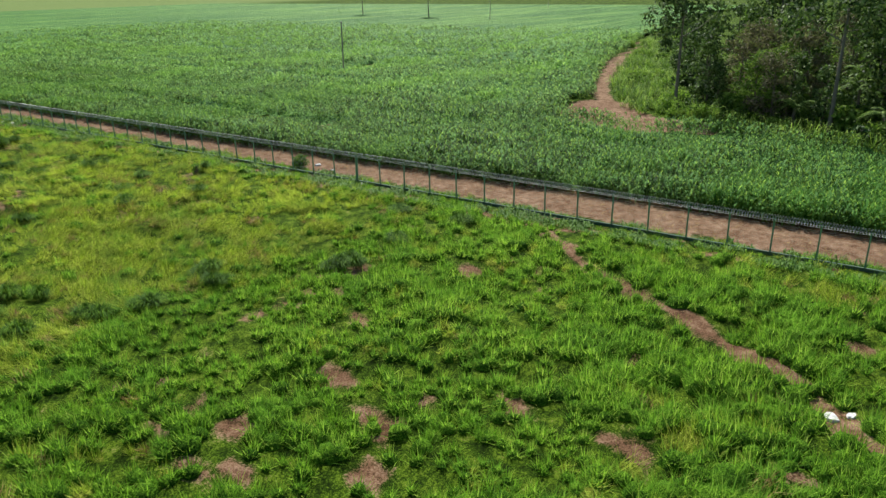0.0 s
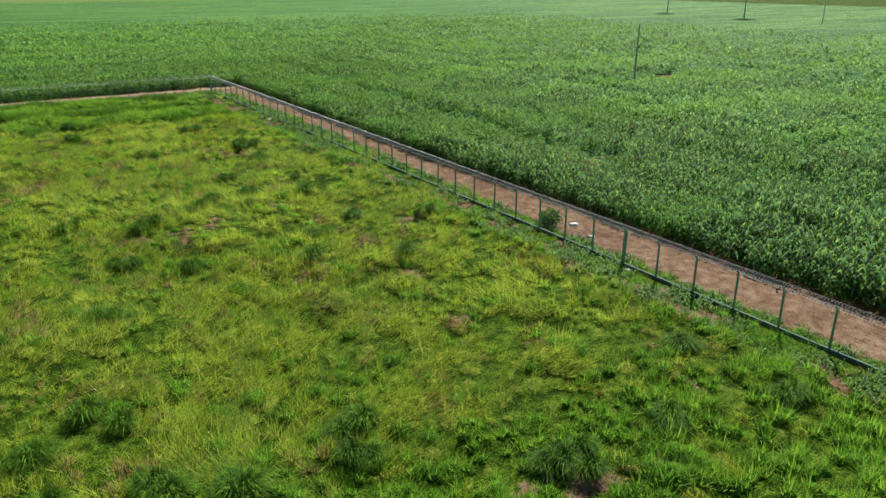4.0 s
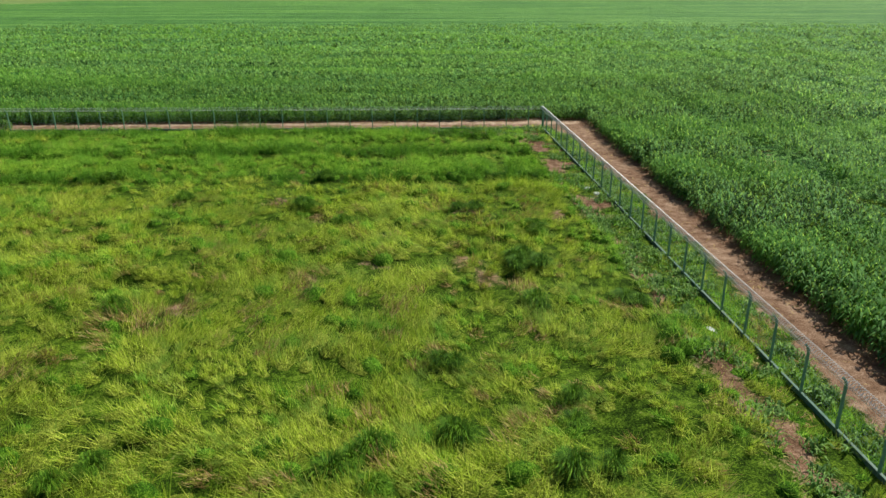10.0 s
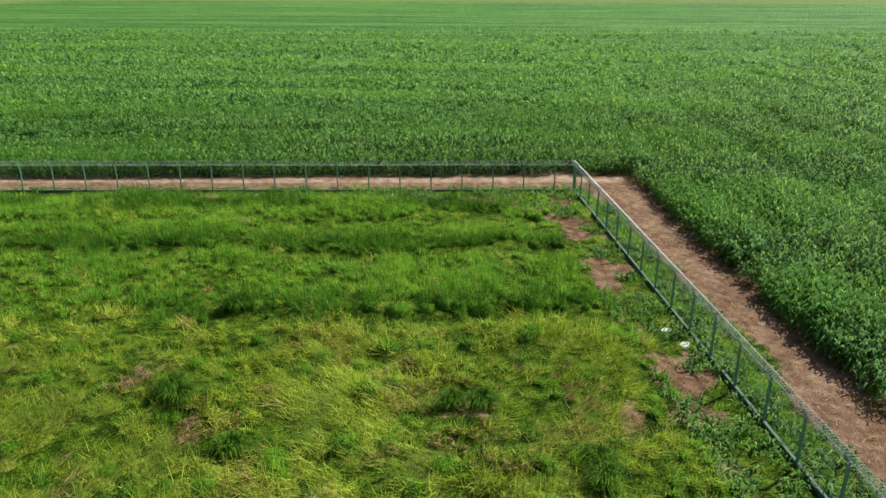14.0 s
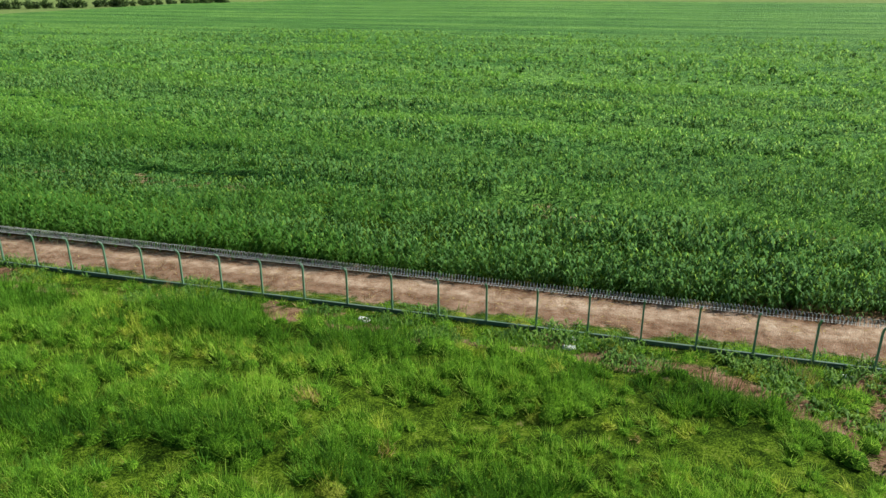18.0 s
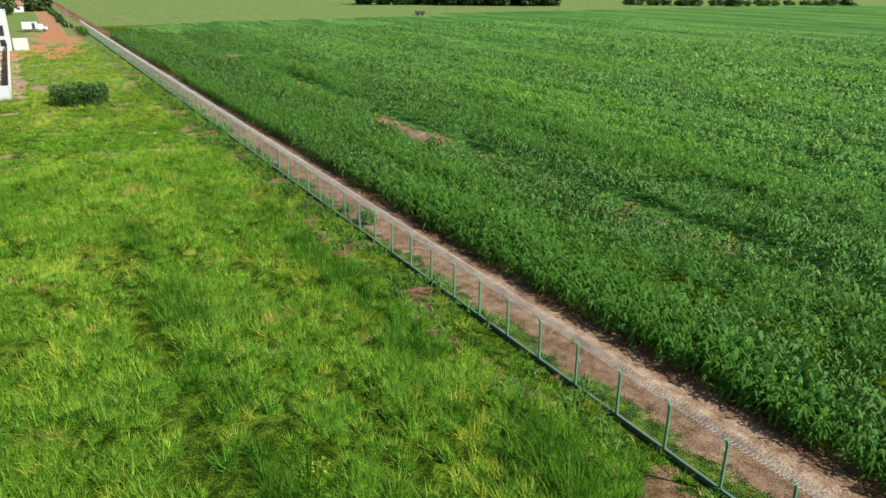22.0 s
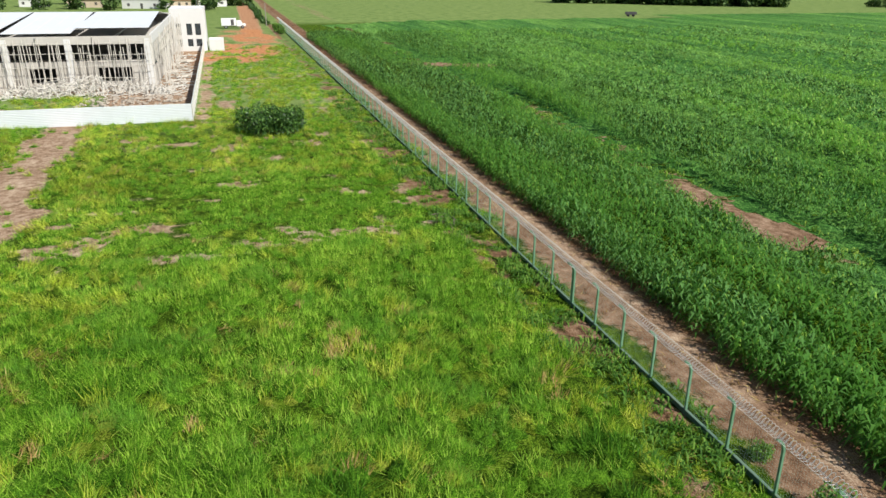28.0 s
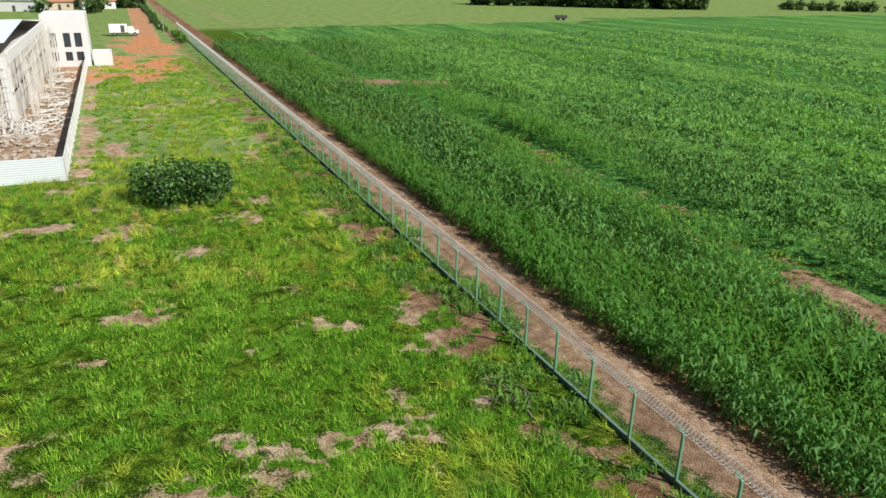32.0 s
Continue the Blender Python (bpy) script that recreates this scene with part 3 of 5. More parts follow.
thing("ground", "uneven grassy pasture ground with patches of reddish bare soil", "ground", kind="structure", me=gme)

# ---- crop ----
def swell(x, y):
    """Taller and shorter stretches of the crop, drawn out along the rows: 0..1."""
    across, on = np.where(x > 9, y, x), np.where(x > 9, x, y)
    return 0.55 * lumps(across, on * 3.2, 16, 31) + 0.45 * lumps(across, on * 2.2, 5, 33)


def slack(x, y):
    """Thin, short-grown lines along the rows: 0 full, 1 slack."""
    across, on = np.where(x > 9, y, x), np.where(x > 9, x, y)
    return step(0.50, 0.68, 0.62 * lumps(across * 0.05, on, 2.2, 35) + 0.30 * lumps(across * 0.2, on, 1.2, 36) + 0.12 * lumps(x, y, 25, 37))


def plant_height(x, y):
    d = crop_depth(x, y)
    return 1.70 * (0.72 + 0.52 * swell(x, y)) * (0.80 + 0.20 * step(0, 1.5, d)) * (1 - 0.55 * crop_gap(x, y)) * (0.6 + 0.4 * step(0.5, 4.0, crop_hole(x, y))) * (1 - 0.22 * slack(x, y) * step(2, 6, d))


def canopy_height(x, y):
    """The matted lower leaves under the plant tops."""
    d = crop_depth(x, y)
    h = plant_height(x, y) * (0.02 + 0.68 * step(9, 42, d)) + 0.42 * (lumps(x, y, 0.9, 30) - 0.5) * step(4, 16, d) + 0.30 * (lumps(x, y, 2.4, 32) - 0.5) * step(4, 20, d)
    far = step(90, 150, d)
    h = h * (1 - far) + 1.15 * far
    return h * (1 - 0.9 * crop_gap(x, y)) * (0.08 + 0.92 * step(-0.3, 1.8, crop_hole(x, y))) * (0.25 + 0.75 * step(3, 7, track_gap(x, y)))


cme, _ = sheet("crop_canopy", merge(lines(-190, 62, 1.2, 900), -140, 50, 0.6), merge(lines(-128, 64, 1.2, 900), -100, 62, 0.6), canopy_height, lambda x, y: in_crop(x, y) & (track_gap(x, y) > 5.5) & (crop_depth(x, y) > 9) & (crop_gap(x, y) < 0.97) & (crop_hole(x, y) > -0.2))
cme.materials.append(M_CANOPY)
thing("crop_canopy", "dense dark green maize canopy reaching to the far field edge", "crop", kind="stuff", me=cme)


def folded(name, x, y, z, az, reach1, rise1, reach2, rise2, width, material):
    """Broad leaves: each runs from its base over a widest knee to a drooping tip."""
    n = len(x)
    cx, cy = np.cos(az), np.sin(az)
    v = np.empty((n, 4, 3), np.float32)
    for k, (r, h, w) in enumerate(((0, 0, 0), (reach1, rise1, 0.5), (reach2, rise2, 0), (reach1, rise1, -0.5))):
        v[:, k, 0] = x + cx * r - cy * width * w
        v[:, k, 1] = y + cy * r + cx * width * w
        v[:, k, 2] = z + h
    me = raw_mesh(name, v.reshape(-1, 3), (np.arange(n)[:, None] * 4 + np.array([0, 1, 3, 1, 2, 3])).ravel(), np.arange(n * 2) * 3)
    me.materials.append(material)
    return me


def maize(x, y, leaves, leaf_scale, wide, low):
    """Plants at the given places, each a whorl of arching leaves from the height low (a share) upwards."""
    tall = plant_height(x, y) * np.clip(rng.normal(1, 0.09, len(x)), 0.7, 1.25)
    k = np.tile(np.arange(leaves), len(x))
    x, y, tall = np.repeat(x, leaves), np.repeat(y, leaves), np.repeat(tall, leaves)
    m = len(x)
    up = (k + rng.random(m)) / leaves
    az = k * 2.55 + rng.uniform(0, 6.28, m // leaves).repeat(leaves) + rng.normal(0, 0.45, m)
    size = leaf_scale * tall * rng.uniform(0.26, 0.46, m)
    z = tall * (low + (0.86 - low) * up)
    return [x, y, z, az, size * (0.50 - 0.12 * up), size * (0.20 + 0.34 * up), size * (1.0 - 0.15 * up), size * (0.42 * up - 0.36 + rng.normal(0, 0.16, m)), wide * leaf_scale * tall * rng.uniform(0.7, 1.3, m)]


def stand(x0, x1, y0, y1, density, test, row):
    n = int((x1 - x0) * (y1 - y0) * density)
    x, y = rng.uniform(x0, x1, n), rng.uniform(y0, y1, n)
    off = rng.normal(0, 0.16 * row, n)
    bend = 0.8 * (lumps(x, y, 12, 34) - 0.5)
    east = (x > 7) & (y < 8)
    x, y = np.where(east, np.round((x + bend) / row) * row - bend + off, x), np.where(east, y, np.round((y + bend) / row) * row - bend + off)
    ok = in_crop(x, y) & test(x, y) & (rng.random(n) > np.maximum(1.02 * crop_gap(x, y), 0.32 * slack(x, y) * step(2, 6, crop_depth(x, y)))) & (rng.random(n) < np.where(x < -140, 0.45, 1.0))
    return x[ok], y[ok]


def crop_bands(label, material, *bands):
    got = []
    for a, b, density, leaves, leaf_scale, wide, low, row in bands:
        deep = lambda x, y: (crop_depth(x, y) > a) & (crop_depth(x, y) <= b) & (rng.random(np.shape(x)) < np.interp(crop_depth(x, y), (0, 70, 175), (1, 1, 0.12)))
        got.append(maize(*stand(-235, 2, 3.6, 6 + b, density, deep, row), leaves, leaf_scale, wide, low))
        got.append(maize(*stand(2, 14 + b, -128, 6 + b, density, deep, row), leaves, leaf_scale, wide, low))
    thing("maize_plants", label, "crop", kind="stuff", me=folded("maize_plants", *[np.concatenate(c) for c in zip(*got)], material))


crop_bands("tall glossy green maize plants along the field edge", M_CORN, (0.0, 3.0, 8.5, 12, 1.05, 0.070, 0.08, 0.6), (3.0, 12, 4.8, 8, 1.08, 0.070, 0.30, 0.85))
crop_bands("even stand of green maize further into the field", M_CORN, (12, 30, 3.6, 7, 1.08, 0.078, 0.40, 0.95))
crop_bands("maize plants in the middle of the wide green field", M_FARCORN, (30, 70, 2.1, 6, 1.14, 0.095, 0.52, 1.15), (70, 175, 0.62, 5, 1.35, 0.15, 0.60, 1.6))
got = [maize(*stand(34, 165, -128, -30, 1.6, lambda x, y: track_gap(x, y) < 9, 0.8), 6, 1.1, 0.07, 0.15)]
thing("maize_plants", "maize plants beside the dirt track at the wood", "crop", kind="stuff", me=folded("maize_plants", *got[0], M_CORN))

# ---- pasture grass ----
FURROWS = (22.8, 13.3, 4.4)


def dry_of(x, y):
    yellow = step(-95.5, -92, y + 3 * (lumps(x, y, 6, 40) - 0.5)) * step(-21, -26, y + 4 * (lumps(x, y, 7, 41) - 0.5)) * step(-52, -38, x + 8 * (lumps(x, y, 12, 42) - 0.5)) * step(2.0, 6.0, inside(x, y))
    streak = (0.22 * step(0.5, 0.75, lumps(x / 3, y, 3.0, 43)) + 0.18 * step(0.55, 0.8, lumps(x, y, 7, 44))) * (1 - 0.55 * step(-28, -22, y))
    pale = (0.09 + 0.20 * step(-36, -52, x)) * step(-92, -88, y) * step(-92, -86, x) * step(0.25, 0.7, lumps(x, y, 3, 60))
    pale = pale + 0.34 * step(-100, -112, x)
    return np.clip(yellow * (0.6 + 0.7 * lumps(x, y, 5, 45)) + streak + pale, 0, 0.92)


def clumps(x0, x1, y0, y1, gap):
    """Places of grass bunches, about gap apart, fewer where the ground is bare."""
    gx, gy = np.meshgrid(np.arange(x0, x1, gap), np.arange(y0, y1, gap * 0.87), indexing="ij")
    gx = gx + gap * 0.5 * (np.arange(gx.shape[1]) % 2)
    x, y = (gx + rng.normal(0, 0.26 * gap, gx.shape)).ravel(), (gy + rng.normal(0, 0.26 * gap, gx.shape)).ravel()
    i = inside(x, y)
    even = step(-34, -50, x)
    thin = step(0.37 - 0.06 * even, 0.50 - 0.06 * even, 0.55 * lumps(x, y, 1.5, 46) + 0.45 * lumps(x, y, 0.7, 47))
    chance = (0.20 + 0.80 * thin) * (1 - np.where(i > 0, np.where((x < -84) & (x > -131) & (along(x, y, DRIVE) > 4.5), 0.62, 0.92), 0.45) * soil_of(x, y)) * np.where(i < 0, 0.8, np.where(bank(x, y) < 2.9 + 0.9 * (lumps(x, y, 2.5, 55) - 0.5), 0.62, 1.0)) * (1 - 0.85 * old_row(x, y)) * np.where(i > 3, 0.62 + 0.38 * step(0.12, 0.32, lumps(x, y, 1.9, 22)), 1) * np.where(x < -135, 0.7, 1)
    ok = (rng.random(len(x)) < chance) & (np.abs(i) > 0.3) & (i > 0.2 - verge_width(x, y)) & ((i > 0) | (y < -0.5) | (lumps(x, y, 3, 68) > 0.66 - 0.20 * step(-60, -40, x))) & ~((x < -131) & (y < -19.6) & ((x < -155) | (y > -33)))
    return x[ok], y[ok]


def grass(x, y, blades, long, lodged, width, wide, high, swirl, material, heart, name, label):
    """Rounded bunches: blades spring from all over a low dome and lean outwards, lodged ones lie with the wind."""
    n = len(x)
    big = rng.uniform(0.75, 1.25, n) * (0.45 + 0.62 * step(0.22, 0.80, lumps(x, y, 2.4, 53)) + 0.40 * step(0.3, 0.8, lumps(x, y, 5.5, 70)))
    big = big + (0.95 - big) * 0.45 * step(-34, -50, x)
    z0 = height_of(x, y)
    long, high, lodged = long * np.ones(n), high * np.ones(n), lodged * np.ones(n)
    if heart:
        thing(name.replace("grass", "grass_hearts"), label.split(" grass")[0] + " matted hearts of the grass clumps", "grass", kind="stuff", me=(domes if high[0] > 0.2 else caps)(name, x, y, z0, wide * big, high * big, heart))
    az0 = 6.28 * 1.6 * lumps(x, y, 9, 49) + (0 if swirl else rng.normal(0, 0.8, n))
    x, y, z0, big, az0, lodged, long, high = (np.repeat(v, blades) for v in (x, y, z0, big, az0, lodged, long, high))
    m = len(x)
    a, r = rng.uniform(0, 6.28, m), np.sqrt(rng.random(m))
    lie = rng.random(m) < lodged
    az = np.where(lie, az0 + rng.normal(0, 0.5, m), a + rng.normal(0, 0.5, m))
    size = long * (0.45 + 0.55 * big) * rng.uniform(0.6, 1.25, m)
    lean = np.clip(0.10 + 0.62 * r + 0.30 * lie + rng.normal(0, 0.14, m), 0.08, 0.97)
    x, y = x + np.cos(a) * r * wide * big, y + np.sin(a) * r * wide * big
    z = z0 + high * big * (np.sqrt(1.02 - r * r) - 0.12) - 0.03
    me = spikes(name, x, y, z, az, size * lean * 0.95, size * (1.0 - 0.70 * lean), width * rng.uniform(0.7, 1.3, m), material)
    thing(name, label, "grass", kind="stuff", me=me)


tx, ty = (np.concatenate(c) for c in zip(clumps(-58, 7, -128, 2.6, 0.62), clumps(-108, -58, -58, 2.6, 0.62), clumps(-135, -108, -40, 2.6, 0.66), clumps(-108, -58, -128, -58, 1.8), clumps(-215, -135, -19, 0, 0.72), clumps(-155, -140, -84, -33, 0.8)))
dry = rng.random(len(tx)) < dry_of(tx, ty)
low = (tx < -88) | (bank(tx, ty) < 2.8)
furrow_dark = ~low & (ty > -30) & (np.min([np.abs(ty + r + 1.0 * (lumps(tx, ty, 6, 48) - 0.5)) for r in FURROWS], axis=0) < 0.85 + 0.45 * step(-50, -35, tx)) & (lumps(tx, ty, 4, 63) > 0.22 + 0.35 * step(-35, -55, tx)) & (tx > -66) & (rng.random(len(tx)) < 0.85)
dry &= ~furrow_dark
fresh = ~dry & ~low & ~furrow_dark
middle = step(-96, -92, ty) * step(-20, -27, ty)
tufted = fresh & (ty + 3 * (lumps(tx, ty, 5, 59) - 0.5) < -94)
soft = fresh & ~tufted
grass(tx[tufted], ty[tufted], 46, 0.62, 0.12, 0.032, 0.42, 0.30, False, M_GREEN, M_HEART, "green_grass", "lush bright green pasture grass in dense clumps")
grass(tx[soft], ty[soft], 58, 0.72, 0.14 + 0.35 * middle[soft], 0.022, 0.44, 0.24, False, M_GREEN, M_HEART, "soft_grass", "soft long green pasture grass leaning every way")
grass(tx[furrow_dark], ty[furrow_dark], 50, 1.15, 0.15, 0.028, 0.42, 0.24, False, M_FURROW_SHADE, M_HEART, "rich_grass", "tall darker green grass along old furrows")
few = dry & (rng.random(len(tx)) < 0.05 + 0.6 * step(0.68, 0.80, lumps(tx, ty, 2.2, 50)) + 0.95 * withered(tx, ty))
dry &= ~few | (rng.random(len(tx)) < 0.4)
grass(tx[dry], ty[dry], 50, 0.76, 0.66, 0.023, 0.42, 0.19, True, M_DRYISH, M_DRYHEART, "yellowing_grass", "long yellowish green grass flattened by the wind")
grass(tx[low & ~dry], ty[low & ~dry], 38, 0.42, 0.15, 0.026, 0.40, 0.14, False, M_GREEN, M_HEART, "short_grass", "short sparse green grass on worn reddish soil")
grass(tx[few], ty[few], 40, 0.55, 0.9, 0.032, 0.45, 0.26, True, M_STRAW, None, "dead_grass", "dry straw-coloured grass lying in the pasture")


def weeds(name, label, x0, x1, y0, y1, density, test, long):
    n = int((x1 - x0) * (y1 - y0) * density)
    x, y = rng.uniform(x0, x1, n), rng.uniform(y0, y1, n)
    c = lumps(x, y, 1.7, 51) * 0.65 + lumps(x, y, 0.6, 52) * 0.35
    ok = test(x, y) & (rng.random(n) < step(0.42, 0.60, c))
    x, y, c = (np.repeat(v[ok], 6) for v in (x, y, c))
    m = len(x)
    size = long * rng.uniform(0.5, 1.3, m) * (0.5 + c)
    lean = rng.uniform(0.4, 0.95, m)
    x, y = x + rng.normal(0, 0.12, m), y + rng.normal(0, 0.12, m)
    return [x, y, height_of(x, y) - 0.02, rng.uniform(0, 6.28, m), size * lean * 0.5, size * (0.75 - 0.3 * lean), size * lean, size * (0.85 - 0.6 * lean), 0.07 * rng.uniform(0.6, 1.3, m)]


def verge(x, y):
    i = inside(x, y)
    return ((i > 0.15) & (bank(x, y) < 3.2)) | ((i < -0.2) & (-i < verge_width(x, y)) & ((y < -0.5) | (lumps(x, y, 3, 68) > 0.5 - 0.22 * step(-60, -40, x))))


got = [weeds("", "", -150, 2.2, -9, 2.2, 8.5, verge, 0.5), weeds("", "", -9, 6, -128, -9, 8.5, verge, 0.5)]
thing("fence_weeds", "low green weeds in clumps along the fence foot", "weeds", kind="stuff", me=strips("fence_weeds", *[np.concatenate(c) for c in zip(*got)], M_WEED))
def rut(x, y):
    return in_crop(x, y) & (crop_gap(x, y) > 0.3) & ((crop_hole(x, y) > -0.3) | (lumps(x, y, 0.9, 73) > 0.62))


got = [weeds("", "", -150, 10, 14, 24, 2.4, rut, 0.5), weeds("", "", 14, 24, -68, 14, 2.6, rut, 0.5)]
thing("rut_weeds", "low yellowish green weeds in the old wheel ruts of the maize", "weeds", kind="stuff", me=strips("rut_weeds", *[np.concatenate(c) for c in zip(*got)], M_RANK))
got = [weeds("", "", 34, 160, -128, -40, 2.0, lambda x, y: beyond_wood_track(x, y) & (along(x, y, WOOD_TRACK) > 1.5) & (along(x, y, WOOD_EDGE) < 9), 2.0)]
thing("woodside_undergrowth", "rank green undergrowth between the dirt track and the woodland", "undergrowth", kind="stuff", me=strips("woodside_undergrowth", *got[0], M_RANK))


def straw(x0, x1, y0, y1, density):
    n = int((x1 - x0) * (y1 - y0) * density)
    x, y = rng.uniform(x0, x1, n), rng.uniform(y0, y1, n)
    i = inside(x, y)
    ok = ((i < -1.0) & (crop_depth(x, y) < 1.0) | (i > 0.2) & (i < 3.0)) & (rng.random(n) < step(0.35, 0.75, 0.6 * lumps(x / 2, y, 1.5, 61) + 0.4 * lumps(x, y, 0.5, 62)))
    x, y = x[ok], y[ok]
    m = len(x)
    return [x, y, height_of(x, y) + 0.01, rng.uniform(0, 6.28, m), rng.uniform(0.15, 0.5, m), rng.uniform(0.0, 0.12, m), rng.uniform(0.03, 0.07, m)]


got = [straw(-160, 8, -3, 6.5, 9.0), straw(-4, 13, -128, -3, 9.0)]
thing("straw_litter", "pale dry straw and stalks scattered over the dirt track", "straw", kind="stuff", me=spikes("straw_litter", *[np.concatenate(c) for c in zip(*got)], M_STRAW))

# ---- fence ----
def bent_post(width, bend):
    """Square post with its top bent inwards (-y) to carry the razor wire; bend: how far it reaches."""
    bm = bmesh.new()
    w = width / 2
    spine = ((0, -0.1), (0, 2.24 - bend), (-0.16 * bend, 2.25 - 0.48 * bend), (-0.48 * bend, 2.30 - 0.22 * bend), (-bend, 2.36))
    rings = []
    for k, (y, z) in enumerate(spine):
        a = -(0, 0, 0.45, 0.75, 0.8)[k]
        d = 0.048 * (1 if k < 3 else 0.85)
        rings.append([bm.verts.new((sx * w, y + sy * d * math.cos(a), z - sy * d * math.sin(a))) for sx, sy in ((-1, -1), (1, -1), (1, 1), (-1, 1))])
    for a, b in zip(rings, rings[1:]):
        for i in range(4):
            bm.faces.new((a[i], a[(i + 1) % 4], b[(i + 1) % 4], b[i]))
    bm.faces.new(rings[0][::-1])
    bm.faces.new(rings[-1])
    return mesh_of("post", bm, M_POST, 0.008)


def wire_bay(length):
    """Welded wire panel between two posts, with a fold line near the top."""
    bm = bmesh.new()
    r = 0.0015
    count = int(length / 0.11)
    for k in range(1, count):
        x = -k * length / count
        tube(bm, ((x, 0, 0.28), (x, 0, 1.98)), (r, r), 3)
    for k in range(12):
        z = 0.33 + k * 0.148
        tube(bm, ((-0.06, 0.006, z), (-length + 0.06, 0.006, z)), (r, r), 3)
    return mesh_of("wire_panel", bm, M_WIRE)


def razor_bay(length):
    """One bay of flat-wrapped razor wire: a coil that hangs on the bent post tops."""
    bm = bmesh.new()
    turns, sides = max(4, round(length / 0.16)), 9
    pts = [(-length * k / (turns * sides), -0.21 + 0.19 * math.sin(2 * math.pi * k / sides), 2.43 + 0.19 * math.cos(2 * math.pi * k / sides)) for k in range(turns * sides + 1)]
    tube(bm, pts, [0.0095] * len(pts), 3)
    for z, y in ((2.35, -0.18), (2.19, -0.05)):
        tube(bm, ((0, y, z), (-length, y, z)), (0.006, 0.006), 3)
    return mesh_of("razor_wire", bm, M_RAZOR)


def kerb_bay(length, m, cap):
    bm = bmesh.new()
    if cap:
        block(bm, -length, 0, -0.065, 0.065, 0.18, 0.21)
    else:
        block(bm, -length + 0.004, -0.004, -0.055, 0.055, -0.2, 0.18)
    return mesh_of("kerb_cap" if cap else "kerb", bm, m, 0.01)




def fence(label, gap, first, count, wide, bend, place):
    root = thing("perimeter_fence", label, "fence", "perimeter fence runs")
    meshes = {}
    post, wide_post = bent_post(0.09, bend), bent_post(0.24, bend)
    for length in (first, gap):
        meshes[length] = (kerb_bay(length, M_KERB, False), kerb_bay(length, M_KERBCAP, True), wire_bay(length), razor_bay(length))
    for k in range(count):
        s = first + (k - 1) * gap if k else 0.0
        length = gap if k else first
        m = place(s)
        part("post", wide_post if k in wide else post, root, "broad green brace post" if k in wide else "", m @ pose(0, 0, 0, rng.normal(0, 0.5), rng.normal(0, 0.5), 0))
        for name, me in zip(("kerb", "kerb_cap", "wire_panel", "razor_wire"), meshes[length]):
            ob = part(name, me, root, "", m)
            if "wire" in name:
                tagged(ob, kind="stuff")
    return root


fence("long green painted fence with wire mesh and silvery razor wire", POST_GAP, 0.65 * POST_GAP, 110, (0, 31), 0.33, lambda s: pose(-s, 0, 0))
fence("green fence with bent posts and razor wire beside a dirt track", SIDE_GAP, 2.15, 54, (33,), 0.18,
      lambda s: Matrix(((-LEAN, 1, 0, LEAN * s), (1, LEAN, 0, -s), (0, 0, 1, 0), (0, 0, 0, 1))))

# ---- building site ----
def timber(bm, p, q, w):
    tube(bm, (p, q), (w, w), 5)


def corrugated(length, height, waves=11):
    bm = bmesh.new()
    rows = []
    n = waves * 4
    for k in range(n + 1):
        z = height * k / n
        d = 0.014 * (0, 1, 1, 0)[k % 4]
        rows.append([bm.verts.new((x, d + o, z)) for x, o in ((0, 0), (length, 0), (length, 0.012), (0, 0.012))])
    for a, b in zip(rows, rows[1:]):
        for i in range(4):
            bm.faces.new((a[i], a[(i + 1) % 4], b[(i + 1) % 4], b[i]))
    bm.faces.new(rows[0][::-1])
    bm.faces.new(rows[-1])
    return mesh_of("sheet", bm, M_HOARD)


def hoarding(label, count, place):
    root = thing("site_hoarding", label, "hoarding", "building site hoardings")
    panel, bm = corrugated(3.03, 1.95), bmesh.new()
    block(bm, -0.04, 0.04, -0.11, -0.03, -0.3, 1.9)
    stake = mesh_of("stake", bm, M_TIMBER, 0.006)
    for k in range(count):
        m = place(k * 3.0)
        part("sheet", panel, root, "", m @ pose(0, 0, 0.02 + 0.015 * rng.random(), rng.normal(0, 0.25), 0, 0))
        part("stake", stake, root, "", m)
    return root


hoarding("white corrugated sheet hoarding facing the pasture", 24, lambda s: pose(-131, -20.0 - s, 0, 0, 0, -90))
hoarding("white corrugated sheet hoarding along the dirt strip", 26, lambda s: pose(-131.0 - s, -20.0, 0, 0, 0, 180))

BX, BY0, BY1 = -158.0, -25.6, -92.0
site = thing("unfinished_building", "two-storey concrete building under construction with white roof sheets", "building")


def piece(name, boxes, material, parent=site, label="", bevel=0.02):
    bm = bmesh.new()
    for b in boxes:
        block(bm, *b)
    return part(name, mesh_of(name, bm, material, bevel), parent, label)


piece("ground_slab", [(BX - 48, BX, BY1, BY0, 0.05, 0.30)], M_RENDER)
piece("upper_floor", [(BX - 48, BX - 0.02, BY1, BY0, 3.05, 3.35)], M_RENDER)
# Added dark walls behind the facade openings, coloured as unlit interior.
piece("interior_shade_wall", [(BX - 7.2, BX - 7.0, BY1 + 0.3, BY0 - 0.3, 0.3, 3.04)], M_DARK)
piece("interior_shade_wall", [(BX - 7.2, BX - 7.0, BY1 + 0.3, BY0 - 0.3, 3.36, 6.1)], M_DARK)
piece("ceiling_slab", [(BX - 48, BX - 0.04, BY1, BY0 - 0.02, 6.05, 6.25)], M_RENDER)
piece("parapet", [(BX - 0.25, BX + 0.03, BY1, BY0, 6.02, 7.1)], M_RENDER, label="pale rendered parapet beam")
